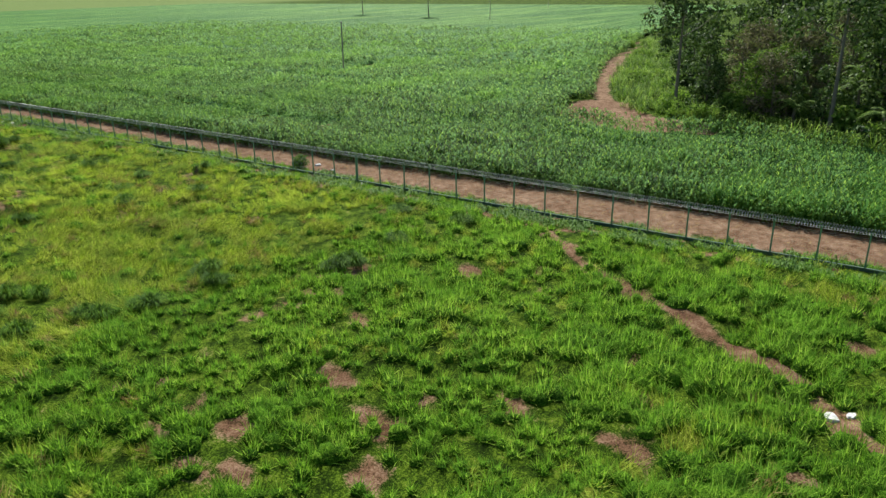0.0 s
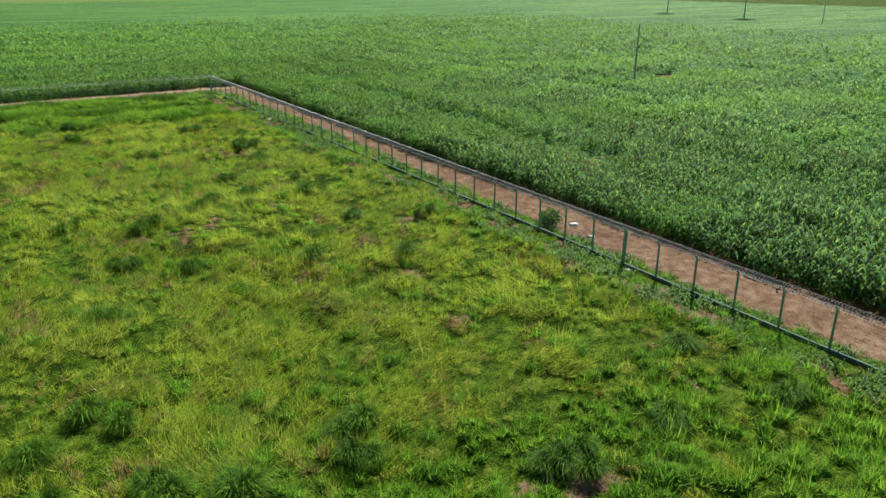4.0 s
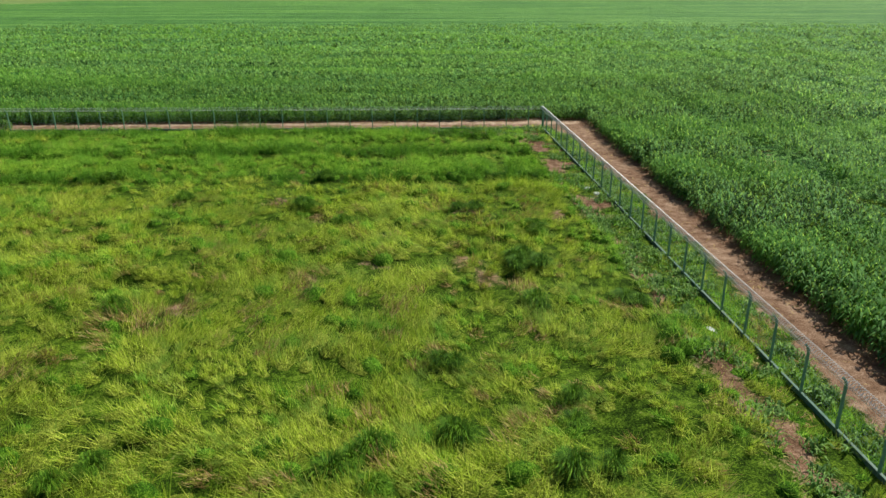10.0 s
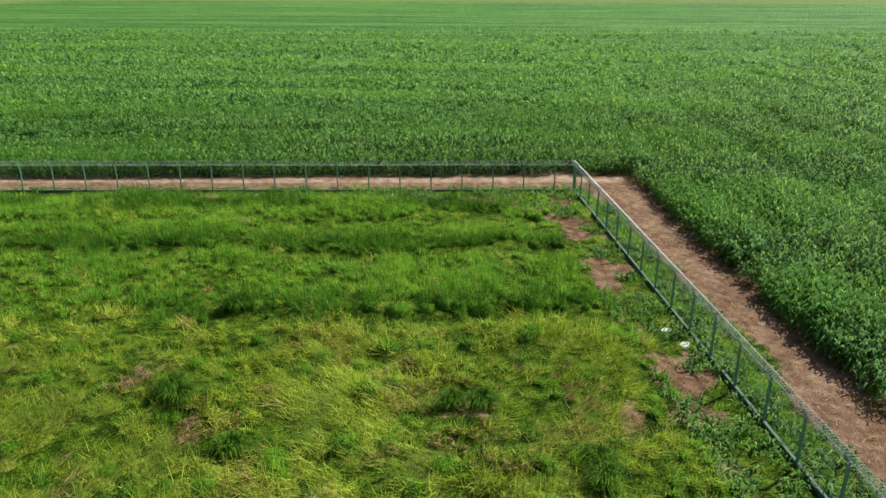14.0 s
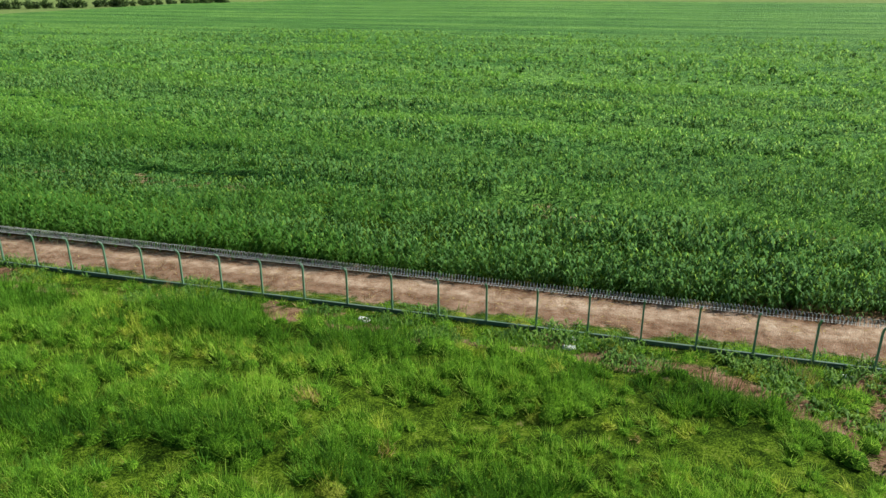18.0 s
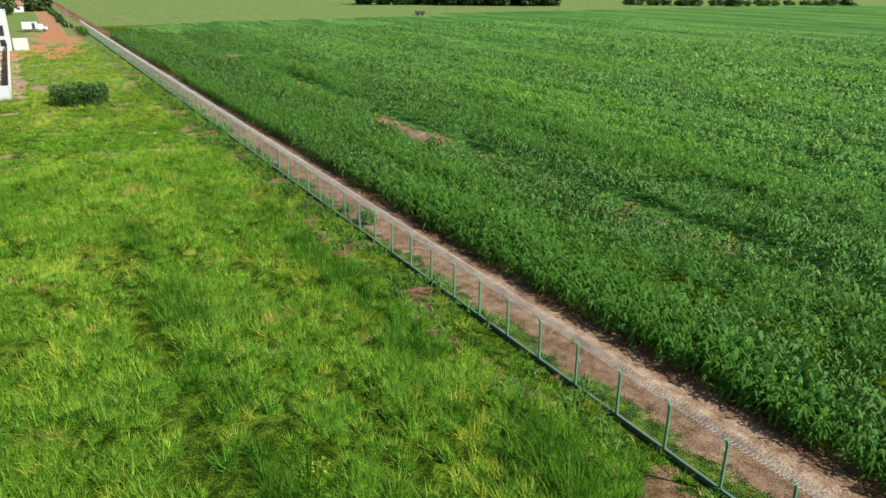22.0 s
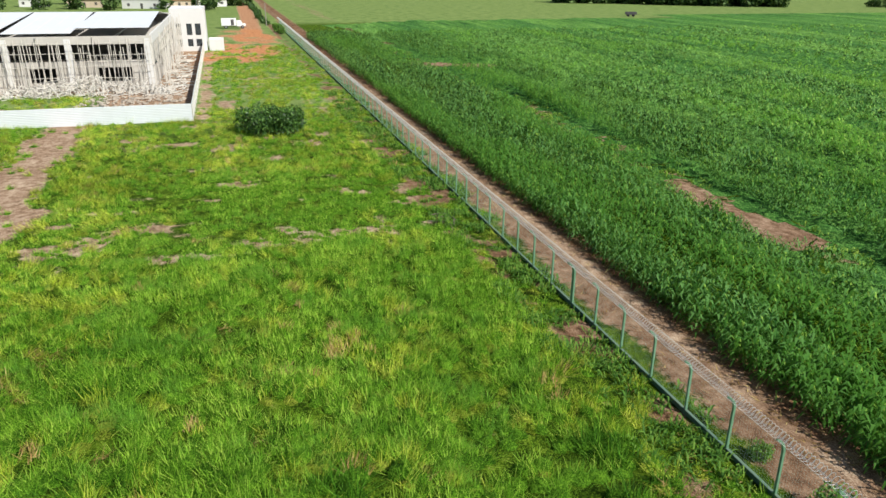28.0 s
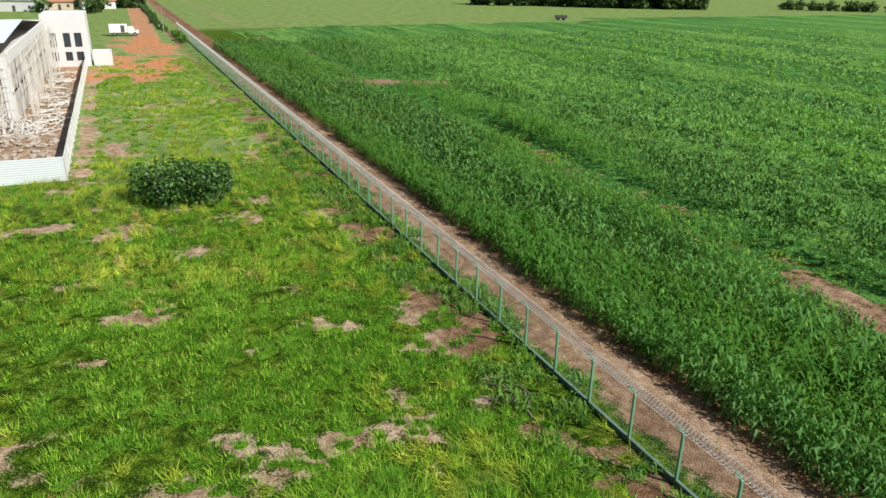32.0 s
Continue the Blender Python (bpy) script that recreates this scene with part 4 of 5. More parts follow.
piece("spandrel", [(BX - 0.22, BX + 0.02, BY1, BY0 - 0.4, 2.90, 3.85)], M_RENDER)
columns = [-26.2, -36.4, -44.2, -53.4, -62.4, -71.4, -80.4, -89.4]
for cy in columns:
    piece("column", [(BX - 0.5, BX + 0.08, cy - 0.42, cy + 0.42, 0.3, 6.74)], M_WHITE)
# ground floor: walls with door openings between the columns
for a, b in zip(columns, columns[1:]):
    w = a - b
    piece("infill_wall", [(BX - 0.2, BX - 0.02, b + 0.42, b + 0.42 + w * 0.28, 0.3, 2.9)], M_RENDER)
    piece("infill_wall", [(BX - 0.2, BX - 0.02, a - 0.42 - w * 0.20, a - 0.42, 0.3, 2.9)], M_RENDER)
    piece("sill_wall", [(BX - 0.2, BX - 0.02, b + 0.42 + w * 0.28, a - 0.42 - w * 0.20, 0.3, 1.0)], M_RENDER)
    for k in range(1, 4):
        piece("mullion", [(BX - 0.18, BX - 0.04, b + w * k / 4 - 0.08, b + w * k / 4 + 0.08, 3.85, 6.02)], M_RENDER)
# side wall towards the dirt strip, with rough openings
side = [(-158.3, -163.0), (-165.2, -171.0), (-173.2, -180.0), (-182.2, -190.0), (-192.2, -206.0)]
for a, b in side:
    piece("side_wall", [(b, a, BY0 - 0.22, BY0, 0.3, 6.02)], M_RENDER)
for (_, a), (b, _) in zip(side, side[1:]):
    piece("side_wall", [(b + 0.003, a - 0.003, BY0 - 0.2, BY0 - 0.02, 0.3, 1.1)], M_RENDER)
    piece("side_wall", [(b + 0.003, a - 0.003, BY0 - 0.2, BY0 - 0.02, 2.6, 4.2)], M_RENDER)
piece("side_parapet", [(-206, -158.3, BY0 - 0.25, BY0 + 0.03, 6.03, 7.3)], M_WHITE)
piece("back_wall", [(-206.2, -206, BY1, BY0, 0.3, 7.6)], M_RENDER)
piece("end_wall", [(-206, -158, BY1 - 0.2, BY1, 0.3, 6.6)], M_RENDER)
# roof sheets: wide white slopes standing clear of the parapet, with dark gaps under their ends
for k, (a, b) in enumerate(((-25.9, -35.5), (-35.9, -44.5), (-44.9, -53.5), (-53.9, -71.5), (-71.9, -91.8))):
    rise = (1.35, 0.75, 1.15, 0.7, 0.9)[k]
    x0 = BX - (1.6, 0.7, 1.4, 1.0, 1.0)[k]
    for j in range(9):
        bm = bmesh.new()
        y0, y1, z = a + (b - a) * j / 9, a + (b - a) * (j + 1) / 9, 0.012 * (j % 2)
        q = [bm.verts.new(v) for v in ((x0, y0, 6.75 + rise + z), (x0, y1, 6.75 + rise + z), (x0 - 22, y1, 9.1 + z), (x0 - 22, y0, 9.1 + z))]
        q2 = [bm.verts.new(v.co - Vector((0, 0, 0.05))) for v in q]
        bm.faces.new(q)
        bm.faces.new(q2[::-1])
        for i in range(4):
            bm.faces.new((q[i], q2[i], q2[(i + 1) % 4], q[(i + 1) % 4]))
        part("roof_sheet", mesh_of("roof_sheet", bm, M_SHEET), site, "white metal roof sheet")
    piece("rafter", [(x0 - 22, x0 + 1.3, (a + b) / 2 - 0.06, (a + b) / 2 + 0.06, 6.75, 6.95)], M_STEEL)
bm = bmesh.new()
q = [bm.verts.new(v) for v in ((-181.4, -25.9, 9.1), (-181.4, -91.8, 9.1), (-206, -91.8, 7.4), (-206, -25.9, 7.4))]
q2 = [bm.verts.new(v.co - Vector((0, 0, 0.06))) for v in q]
bm.faces.new(q), bm.faces.new(q2[::-1])
for i in range(4):
    bm.faces.new((q[i], q2[i], q2[(i + 1) % 4], q[(i + 1) % 4]))
part("roof_sheet", mesh_of("roof_sheet", bm, M_SHEET), site, "white metal roof sheets")

# white end block with its windows cut through
gable = part("end_block", None, site, "plain white rendered end block")
GX, holes = -207.0, ((-25.0, -24.05, 3.15, 5.4), (-23.0, -21.95, 3.15, 5.4), (-21.35, -20.25, 3.15, 5.4), (-25.0, -24.05, 0.95, 2.4), (-23.0, -21.95, 0.95, 2.4), (-21.35, -20.25, 0.95, 2.4))
ycuts = sorted({-26.0, -19.3, *(h[0] for h in holes), *(h[1] for h in holes)})
zcuts = [0.0, 0.95, 2.4, 3.15, 5.4, 8.3]
for z0, z1 in zip(zcuts, zcuts[1:]):
    solid = []
    for y0, y1 in zip(ycuts, ycuts[1:]):
        if not any(h[0] <= y0 and y1 <= h[1] and h[2] <= z0 and z1 <= h[3] for h in holes):
            solid.append((GX - 0.3, GX, y0, y1, z0, z1))
    runs = []
    for b in solid:
        if runs and abs(runs[-1][3] - b[2]) < 1e-6:
            runs[-1] = (*runs[-1][:3], b[3], *b[4:])
        else:
            runs.append(b)
    for b in runs:
        piece("wall", [b], M_WHITE, gable, bevel=0)
piece("wall", [(GX - 12, GX - 0.3, -19.6, -19.3, 0, 8.3)], M_WHITE, gable, bevel=0)
piece("wall", [(GX - 12, GX - 0.3, -26.0, -25.7, 0, 8.3)], M_WHITE, gable, bevel=0)
piece("wall", [(GX - 12.3, GX - 12, -26.0, -19.3, 0, 8.3)], M_WHITE, gable, bevel=0)
piece("roof", [(GX - 12, GX - 0.3, -25.7, -19.6, 7.8, 8.0)], M_SHEET, gable, bevel=0)
# Added dark wall so that the window openings look unlit.
piece("room_shade_wall", [(GX - 3.2, GX - 3.0, -25.6, -19.7, 0.1, 7.7)], M_DARK, gable, bevel=0)
for y0, y1, z0, z1 in holes:
    window = part("window", None, site)
    piece("pane", [(GX - 0.17, GX - 0.15, y0 + 0.05, y1 - 0.05, z0 + 0.05, z1 - 0.05)], M_GLASS, window, bevel=0)
    piece("window_frame", [(GX - 0.2, GX - 0.12, y0, y0 + 0.05, z0, z1), (GX - 0.2, GX - 0.12, y1 - 0.05, y1, z0, z1), (GX - 0.2, GX - 0.12, y0 + 0.05, y1 - 0.05, z0, z0 + 0.05), (GX - 0.2, GX - 0.12, y0 + 0.05, y1 - 0.05, z1 - 0.05, z1)], M_DARK, window, bevel=0)

annex = thing("gate_box", "low white rendered box beside the end block", "shed")
for b in ((GX - 4.2, GX - 0.02, -18.95, -18.75, 0, 2.3), (GX - 4.2, GX - 0.02, -16.2, -16.0, 0, 2.3), (GX - 0.2, GX, -18.74, -16.21, 0, 2.3), (GX - 4.4, GX - 4.2, -18.95, -16.0, 0, 2.3), (GX - 4.2, GX - 0.2, -18.74, -16.21, 1.9, 2.0)):
    piece("roof" if b[4] > 1 else "wall", [b], M_WHITE, annex)

# scaffold of rough poles in front of the building and along its side
scaffold = thing("scaffolding", "rough timber scaffolding poles lashed against the unfinished facade", "scaffolding")
for k in range(170):
    y = -25.9 - k * 0.39 + rng.normal(0, 0.12)
    bm = bmesh.new()
    x = BX + rng.choice([0.35, 0.9, 1.5])
    timber(bm, (x + rng.normal(0, 0.12), y + rng.normal(0, 0.2), 0), (x + rng.normal(0, 0.1), y + rng.normal(0, 0.2), rng.uniform(4.6, 7.2)), 0.05)
    part("pole", mesh_of("pole", bm, M_TIMBER), scaffold)
for z in (1.7, 3.2, 4.9, 6.3):
    for k in range(8):
        bm = bmesh.new()
        timber(bm, (BX + 0.95, -25.5 - k * 8, z + rng.normal(0, 0.12)), (BX + 0.95, -33.9 - k * 8, z + rng.normal(0, 0.12)), 0.045)
        part("ledger", mesh_of("ledger", bm, M_TIMBER), scaffold)
for k in range(70):
    x = BX - 0.5 - k * 0.67 + rng.normal(0, 0.15)
    bm = bmesh.new()
    y = BY0 + rng.choice([0.4, 1.0, 1.6])
    timber(bm, (x, y + rng.normal(0, 0.15), 0), (x + rng.normal(0, 0.25), y + rng.normal(0, 0.1), rng.uniform(4.5, 7.6)), 0.05)
    part("pole", mesh_of("pole", bm, M_TIMBER), scaffold)
for z in (1.8, 3.4, 5.0, 6.4):
    for k in range(6):
        bm = bmesh.new()
        timber(bm, (BX - k * 8, BY0 + 1.05, z + rng.normal(0, 0.15)), (BX - 8.4 - k * 8, BY0 + 1.05, z + rng.normal(0, 0.15)), 0.045)
        part("ledger", mesh_of("ledger", bm, M_TIMBER), scaffold)


def heap(name, label, material, count, x0, x1, y0, y1, long, thick, high):
    bm = bmesh.new()
    for k in range(count):
        u, v = rng.random(), rng.random()
        z = high * (1 - abs(2 * u - 1)) * (1 - abs(2 * v - 1)) * rng.random()
        n = long * rng.uniform(0.4, 1.2)
        block(bm, -n / 2, n / 2, -thick * rng.uniform(0.5, 1.5), thick, -0.03, 0.03 + thick * rng.random(), pose(x0 + (x1 - x0) * u, y0 + (y1 - y0) * v, z + 0.06, rng.normal(0, 8), rng.normal(0, 30 if high > 0.5 else 5), rng.uniform(0, 180)))
    return thing(name, label, "debris", kind="stuff", me=mesh_of(name, bm, material))


heap("timber_heap", "heap of broken formwork boards in front of the building", M_TIMBER, 520, -157, -150.5, -45, -23.5, 2.8, 0.042, 2.9)
heap("timber_heap", "scattered pale boards and rubble beside the side wall", M_TIMBER, 180, -200, -150, -25, -21.3, 2.2, 0.07, 0.5)
heap("rubble_heap", "pale concrete rubble spread over the site yard", M_RUBBLE, 260, -150, -138, -34, -21.5, 0.5, 0.14, 0.35)

# ---- lorry ----
lorry = thing("box_lorry", "small white box lorry parked on reddish soil", "lorry", at=pose(-267.5, -13.2, 0, 0, 0, 90))


def lorry_piece(name, b, material, bevel=0.04, label=""):
    return piece(name, [b], material, lorry, label, bevel)


lorry_piece("chassis", (-2.9, 2.9, -0.55, 0.55, 0.55, 0.78), M_PLUM)
lorry_piece("cargo_box", (-3.1, 1.0, -1.05, 1.05, 0.8, 2.75), M_TRUCK)
lorry_piece("side_door", (-0.5, 0.35, -1.08, -1.052, 0.9, 2.5), M_PLUM, 0.0, "dark open side door")
cab = bmesh.new()
for v in block(cab, 1.1, 3.05, -0.95, 0.95, 0.6, 2.15):
    if v.co.z > 2 and v.co.x > 2.5:
        v.co.x -= 0.75
part("cab", mesh_of("cab", cab, M_TRUCK, 0.06), lorry)
lorry_piece("bonnet", (2.9, 3.5, -0.85, 0.85, 0.6, 1.35), M_TRUCK, 0.08)
lorry_piece("windscreen", (2.42, 2.46, -0.8, 0.8, 1.4, 2.0), M_GLASS, 0.0)
lorry_piece("bumper", (3.5, 3.62, -0.9, 0.9, 0.5, 0.75), M_STEEL)
for x in (-1.9, 2.6):
    for y in (-0.9, 0.9):
        bm = bmesh.new()
        tube(bm, ((x, y - 0.13, 0.45), (x, y + 0.13, 0.45)), (0.45, 0.45), 18)
        wheel = part("tyre", mesh_of("tyre", bm, M_RUBBER, 0.03), lorry)
        bm = bmesh.new()
        tube(bm, ((x, y - 0.15, 0.45), (x, y + 0.15, 0.45)), (0.22, 0.22), 14)
        part("rim", mesh_of("rim", bm, M_STEEL), wheel)

# ---- poles, trailer, houses far off ----
def pole(x, y, high, label, r=0.11):
    root = thing("pole", label, "pole", "poles standing in the crop", at=pose(x, y, 0, rng.normal(0, 0.5), rng.normal(0, 0.5), 0))
    bm = bmesh.new()
    tube(bm, ((0, 0, -0.3), (0, 0, high * 0.5), (0, 0, high)), (r, r * 0.85, r * 0.65), 9)
    part("shaft", mesh_of("shaft", bm, M_POLE), root)
    bm = bmesh.new()
    block(bm, -r * 1.2, r * 1.2, -r * 1.2, r * 1.2, high, high + 0.06)
    part("cap", mesh_of("cap", bm, M_STEEL, 0.01), root)


pole(60, -27.6, 9.4, "tall thin grey pole standing in a bare patch", 0.16)
pole(226, 46, 8.5, "tall thin grey pole in the distant crop", 0.16)
pole(336, 78, 8.5, "tall thin grey pole in the distant crop", 0.16)
pole(-275.2, -3.5, 6.2, "pale concrete pole at the far end of the fence", 0.14)

trailer = thing("farm_trailer", "dark grey farm trailer standing in the pale meadow", "trailer", at=pose(-302, 133, 0, 0, 0, 70))
piece("bed", [(-2.0, 2.0, -1.0, 1.0, 0.7, 0.9)], M_PLUM, trailer)
piece("side_board", [(-2.0, 2.0, -1.05, -1.0, 0.9, 1.7), (-2.0, 2.0, 1.0, 1.05, 0.9, 1.7)], M_PLUM, trailer)
piece("end_board", [(-2.05, -2.0, -1.05, 1.05, 0.9, 1.7), (2.0, 2.05, -1.05, 1.05, 0.9, 1.7)], M_PLUM, trailer)
piece("drawbar", [(2.05, 3.3, -0.06, 0.06, 0.6, 0.7)], M_PLUM, trailer)
for x in (-1.0, 1.0):
    for y in (-0.9, 0.9):
        bm = bmesh.new()
        tube(bm, ((x, y - 0.12, 0.4), (x, y + 0.12, 0.4)), (0.4, 0.4), 14)
        part("wheel", mesh_of("wheel", bm, M_RUBBER, 0.03), trailer)


def house(x, y, turn, wide, deep, high, wall, roof, label):
    root = thing("house", label, "house", "houses in the distance", at=pose(x, y, 0, 0, 0, turn))
    piece("wall", [(-wide / 2, wide / 2, -deep / 2, deep / 2, 0, high)], wall, root)
    bm = bmesh.new()
    e, r = 0.5, deep * 0.22
    a = [bm.verts.new(v) for v in ((-wide / 2 - e, -deep / 2 - e, high), (wide / 2 + e, -deep / 2 - e, high), (wide / 2 + e, deep / 2 + e, high), (-wide / 2 - e, deep / 2 + e, high), (-wide / 2 - e, 0, high + r), (wide / 2 + e, 0, high + r))]
    for f in ((0, 1, 5, 4), (2, 3, 4, 5), (1, 2, 5), (3, 0, 4), (3, 2, 1, 0)):
        bm.faces.new([a[i] for i in f])
    part("roof", mesh_of("roof", bm, roof), root)
    for k in range(3):
        u = -wide / 2 + wide * (k + 0.5) / 3
        window = piece("door" if k == 1 else "window", [(u - 0.5, u + 0.5, -deep / 2 - 0.05, -deep / 2 + 0.05, 0 if k == 1 else 1.0, 2.1)], M_DARK, root)


house(-386, -46, 75, 16, 10, 4.0, M_WHITE, M_SHEET, "low white hall with a white roof")
house(-394, -33, 90, 9, 8, 3.0, M_SAND, M_TILE, "small beige house with a clay tile roof")
house(-400, -20, 100, 12, 8, 3.0, M_WHITE, M_TILE, "small white house with a clay tile roof")
house(-398, -70, 80, 14, 9, 3.2, M_SAND, M_TILE, "small beige house with a clay tile roof")
house(-405, -92, 90, 10, 8, 3.2, M_WHITE, M_SHEET, "low white hall with a white roof")

# ---- trees ----
def tree_meshes(seed, high, trunk_r, first, crown_r, leaves, size, leaf, bark, spread=1.0, skirt=0):
    """A tapered trunk with limbs, and a crown of leaf sprays round the limb ends."""
    r = np.random.default_rng(seed)
    bm = bmesh.new()
    bend = r.normal(0, 0.03 * high, 2)
    spine = [(bend[0] * u * u, bend[1] * u * u, high * 0.92 * u - 0.3 * (u == 0)) for u in (0, 0.15, 0.35, 0.6, 0.8, 1.0)]
    tube(bm, spine, [trunk_r * 1.35, trunk_r, trunk_r * 0.85, trunk_r * 0.6, trunk_r * 0.4, trunk_r * 0.15], 8)
    centres, radii = [spine[-1]], [crown_r * 0.6]
    for k in range(9):
        u = first + (0.97 - first) * (k + r.random() * 0.6) / 9
        base = Vector((bend[0] * u * u, bend[1] * u * u, high * 0.92 * u))
        a = k * 2.4 + r.normal(0, 0.4)
        far = spread * crown_r * (1.15 - 0.5 * u) * r.uniform(0.6, 1.15)
        tip = base + Vector((math.cos(a) * far, math.sin(a) * far, far * r.uniform(0.25, 0.75)))
        mid = base.lerp(tip, 0.5) + Vector((0, 0, -0.08 * far))
        tube(bm, (base, mid, tip), (trunk_r * 0.35, trunk_r * 0.22, trunk_r * 0.08), 5)
        for p, q in ((tip, 0.46), (mid.lerp(tip, 0.45) + Vector(r.normal(0, 0.2 * crown_r, 3)), 0.36)):
            centres.append(tuple(p))
            radii.append(crown_r * q * r.uniform(0.75, 1.25))
    for k in range(skirt):
        a = k * 2.4
        centres.append((math.cos(a) * crown_r * 0.55, math.sin(a) * crown_r * 0.55, high * r.uniform(0.06, 0.42)))
        radii.append(crown_r * r.uniform(0.38, 0.55))
    return mesh_of("trunk", bm, bark), leaf_cloud("crown", centres, radii, leaves, size, leaf, seed, 0.8)


def shrub_meshes(seed, wide, high, leaves, size, leaf, lobes=14, fat=0.17):
    r = np.random.default_rng(seed)
    bm = bmesh.new()
    centres, radii = [], []
    for k in range(lobes):
        a, d = k * 2.4, wide * 0.5 * math.sqrt((k + 0.5) / lobes) * 0.8
        top = (math.cos(a) * d, math.sin(a) * d, high * (0.75 - 0.35 * d / wide) * r.uniform(0.7, 1.1))
        tube(bm, ((math.cos(a) * d * 0.25, math.sin(a) * d * 0.25, -0.1), (top[0] * 0.7, top[1] * 0.7, top[2] * 0.6), top), (0.05, 0.035, 0.012), 5)
        centres += [top, (top[0] * 1.05, top[1] * 1.05, top[2] * 0.45)]
        radii += [wide * fat * r.uniform(0.8, 1.25), wide * fat]
    return mesh_of("stems", bm, M_BARK), leaf_cloud("foliage", centres, radii, leaves, size, leaf, seed, 0.85)


def plant(name, meshes, label, category, group, at, names=("trunk", "crown")):
    root = thing(name, label, category, group, at=at)
    for n, me in zip(names, meshes):
        part(n, me, root)
    return root


def palm_meshes(seed, high, fronds, long):
    r = np.random.default_rng(seed)
    bm = bmesh.new()
    tube(bm, ((0, 0, -0.3), (0.1, 0, high * 0.5), (0.15, 0.1, high)), (0.22, 0.17, 0.14), 8)
    n = fronds * 26
    k, u = np.repeat(np.arange(fronds), 26), np.tile(np.linspace(0.08, 1, 26), fronds)
    a = k * 2.4 + np.repeat(r.normal(0, 0.2, fronds), 26)
    lift = np.repeat(r.uniform(0.15, 1.0, fronds), 26)
    out = long * u * (1 - 0.25 * lift)
    x, y, z = 0.15 + np.cos(a) * out, 0.1 + np.sin(a) * out, high + long * (lift * u - 0.75 * u * u)
    s = long * 0.32 * (1.05 - u * 0.75)
    side = a + np.where(np.tile(np.arange(26) % 2, fronds) > 0, 1.1, -1.1)
    return mesh_of("trunk", bm, M_BARK), strips("crown", x, y, z, side, s * 0.5, s * 0.08, s, -s * 0.25, np.full(n, 0.14), M_TREE_LIGHT)


WOOD = "trees at the woodland edge"
tall = [tree_meshes(61, 19, 0.20, 0.50, 4.2, 2400, 0.30, M_TREE, M_PALEBARK), tree_meshes(62, 15, 0.26, 0.35, 3.8, 2600, 0.29, M_TREE, M_BARK), tree_meshes(63, 12, 0.22, 0.18, 3.6, 2800, 0.28, M_TREE, M_BARK, 1.0, 5),
        tree_meshes(64, 9, 0.18, 0.10, 3.2, 2400, 0.27, M_TREE_LIGHT, M_BARK, 1.0, 4), tree_meshes(66, 8.5, 0.16, 0.05, 1.9, 1700, 0.24, M_TREE, M_BARK, 0.8, 6), tree_meshes(65, 10.5, 0.2, 0.12, 3.0, 2000, 0.25, M_VINE, M_BARK, 1.0, 5)]
bushes = [shrub_meshes(71, 4.2, 3.0, 760, 0.34, M_TREE), shrub_meshes(72, 3.6, 2.6, 700, 0.31, M_TREE_LIGHT), shrub_meshes(73, 3.2, 2.2, 800, 0.27, M_SHRUB)]
palms = [palm_meshes(81, 4.5, 16, 2.8), palm_meshes(82, 2.2, 14, 2.6)]
LABELS = ("tall pale-trunked tree with a high dark crown", "tall dark green tree at the woodland edge", "broad dark green woodland tree", "young light green tree at the woodland edge", "slim tree wrapped in green climbers", "tree smothered in withered brown vines")


def spot(x, y, s=1.0):
    return pose(x, y, 0, 0, 0, rng.uniform(0, 360)) @ Matrix.Scale(s, 4)


def add_tree(k, x, y, s=1.0):
    plant("tree", tall[k], LABELS[k], "tree", WOOD, spot(x, y, s))


for x, y, k, s in ((53.3, -93.5, 0, 1.0), (46.0, -113.0, 0, 1.05), (82, -99, 0, 1.0), (85, -101, 0, 0.95), (58, -108, 5, 1.0), (66, -100, 5, 0.9), (55, -97, 4, 1.0), (60, -95, 4, 1.1), (50, -108, 4, 0.9), (67, -92, 4, 1.0), (76, -88, 4, 1.1), (62, -106, 2, 1.0), (50, -104, 3, 0.8), (48, -106.5, 5, 0.75), (56.5, -100.5, 5, 0.85), (63, -101, 5, 1.0), (47.5, -112, 4, 0.8), (52.5, -99, 4, 0.7)):
    add_tree(k, x, y, s)
edge = np.array(WOOD_EDGE, float)
for k in range(48):
    u = rng.uniform(0, 1) ** 0.8
    p = np.array([np.interp(u * 6.5, np.arange(len(edge)), edge[:, 0]), np.interp(u * 6.5, np.arange(len(edge)), edge[:, 1])])
    back = rng.uniform(3, 40)
    add_tree(int(rng.choice([0, 2, 2, 3, 4, 4, 4, 4, 5])), p[0] + back * 0.55 + rng.normal(0, 2), p[1] - back * 0.85 + rng.normal(0, 2), rng.uniform(0.8, 1.25))
for k in range(70):
    u = rng.random()
    p = np.array([np.interp(u * 6.2, np.arange(len(edge)), edge[:, 0]), np.interp(u * 6.2, np.arange(len(edge)), edge[:, 1])])
    back = rng.uniform(0.5, 12)
    kind = int(rng.choice([0, 1, 1, 2]))
    plant("bush", bushes[kind], ("dense dark green bush under the woodland trees", "bright green bush beside the dirt track", "low dark bush under the woodland trees")[kind], "bush", "bushes at the woodland edge", spot(p[0] + back * 0.5, p[1] - back * 0.86, rng.uniform(0.6, 1.3)), ("stems", "foliage"))
rank = shrub_meshes(75, 3.2, 1.5, 800, 0.17, M_RANK)
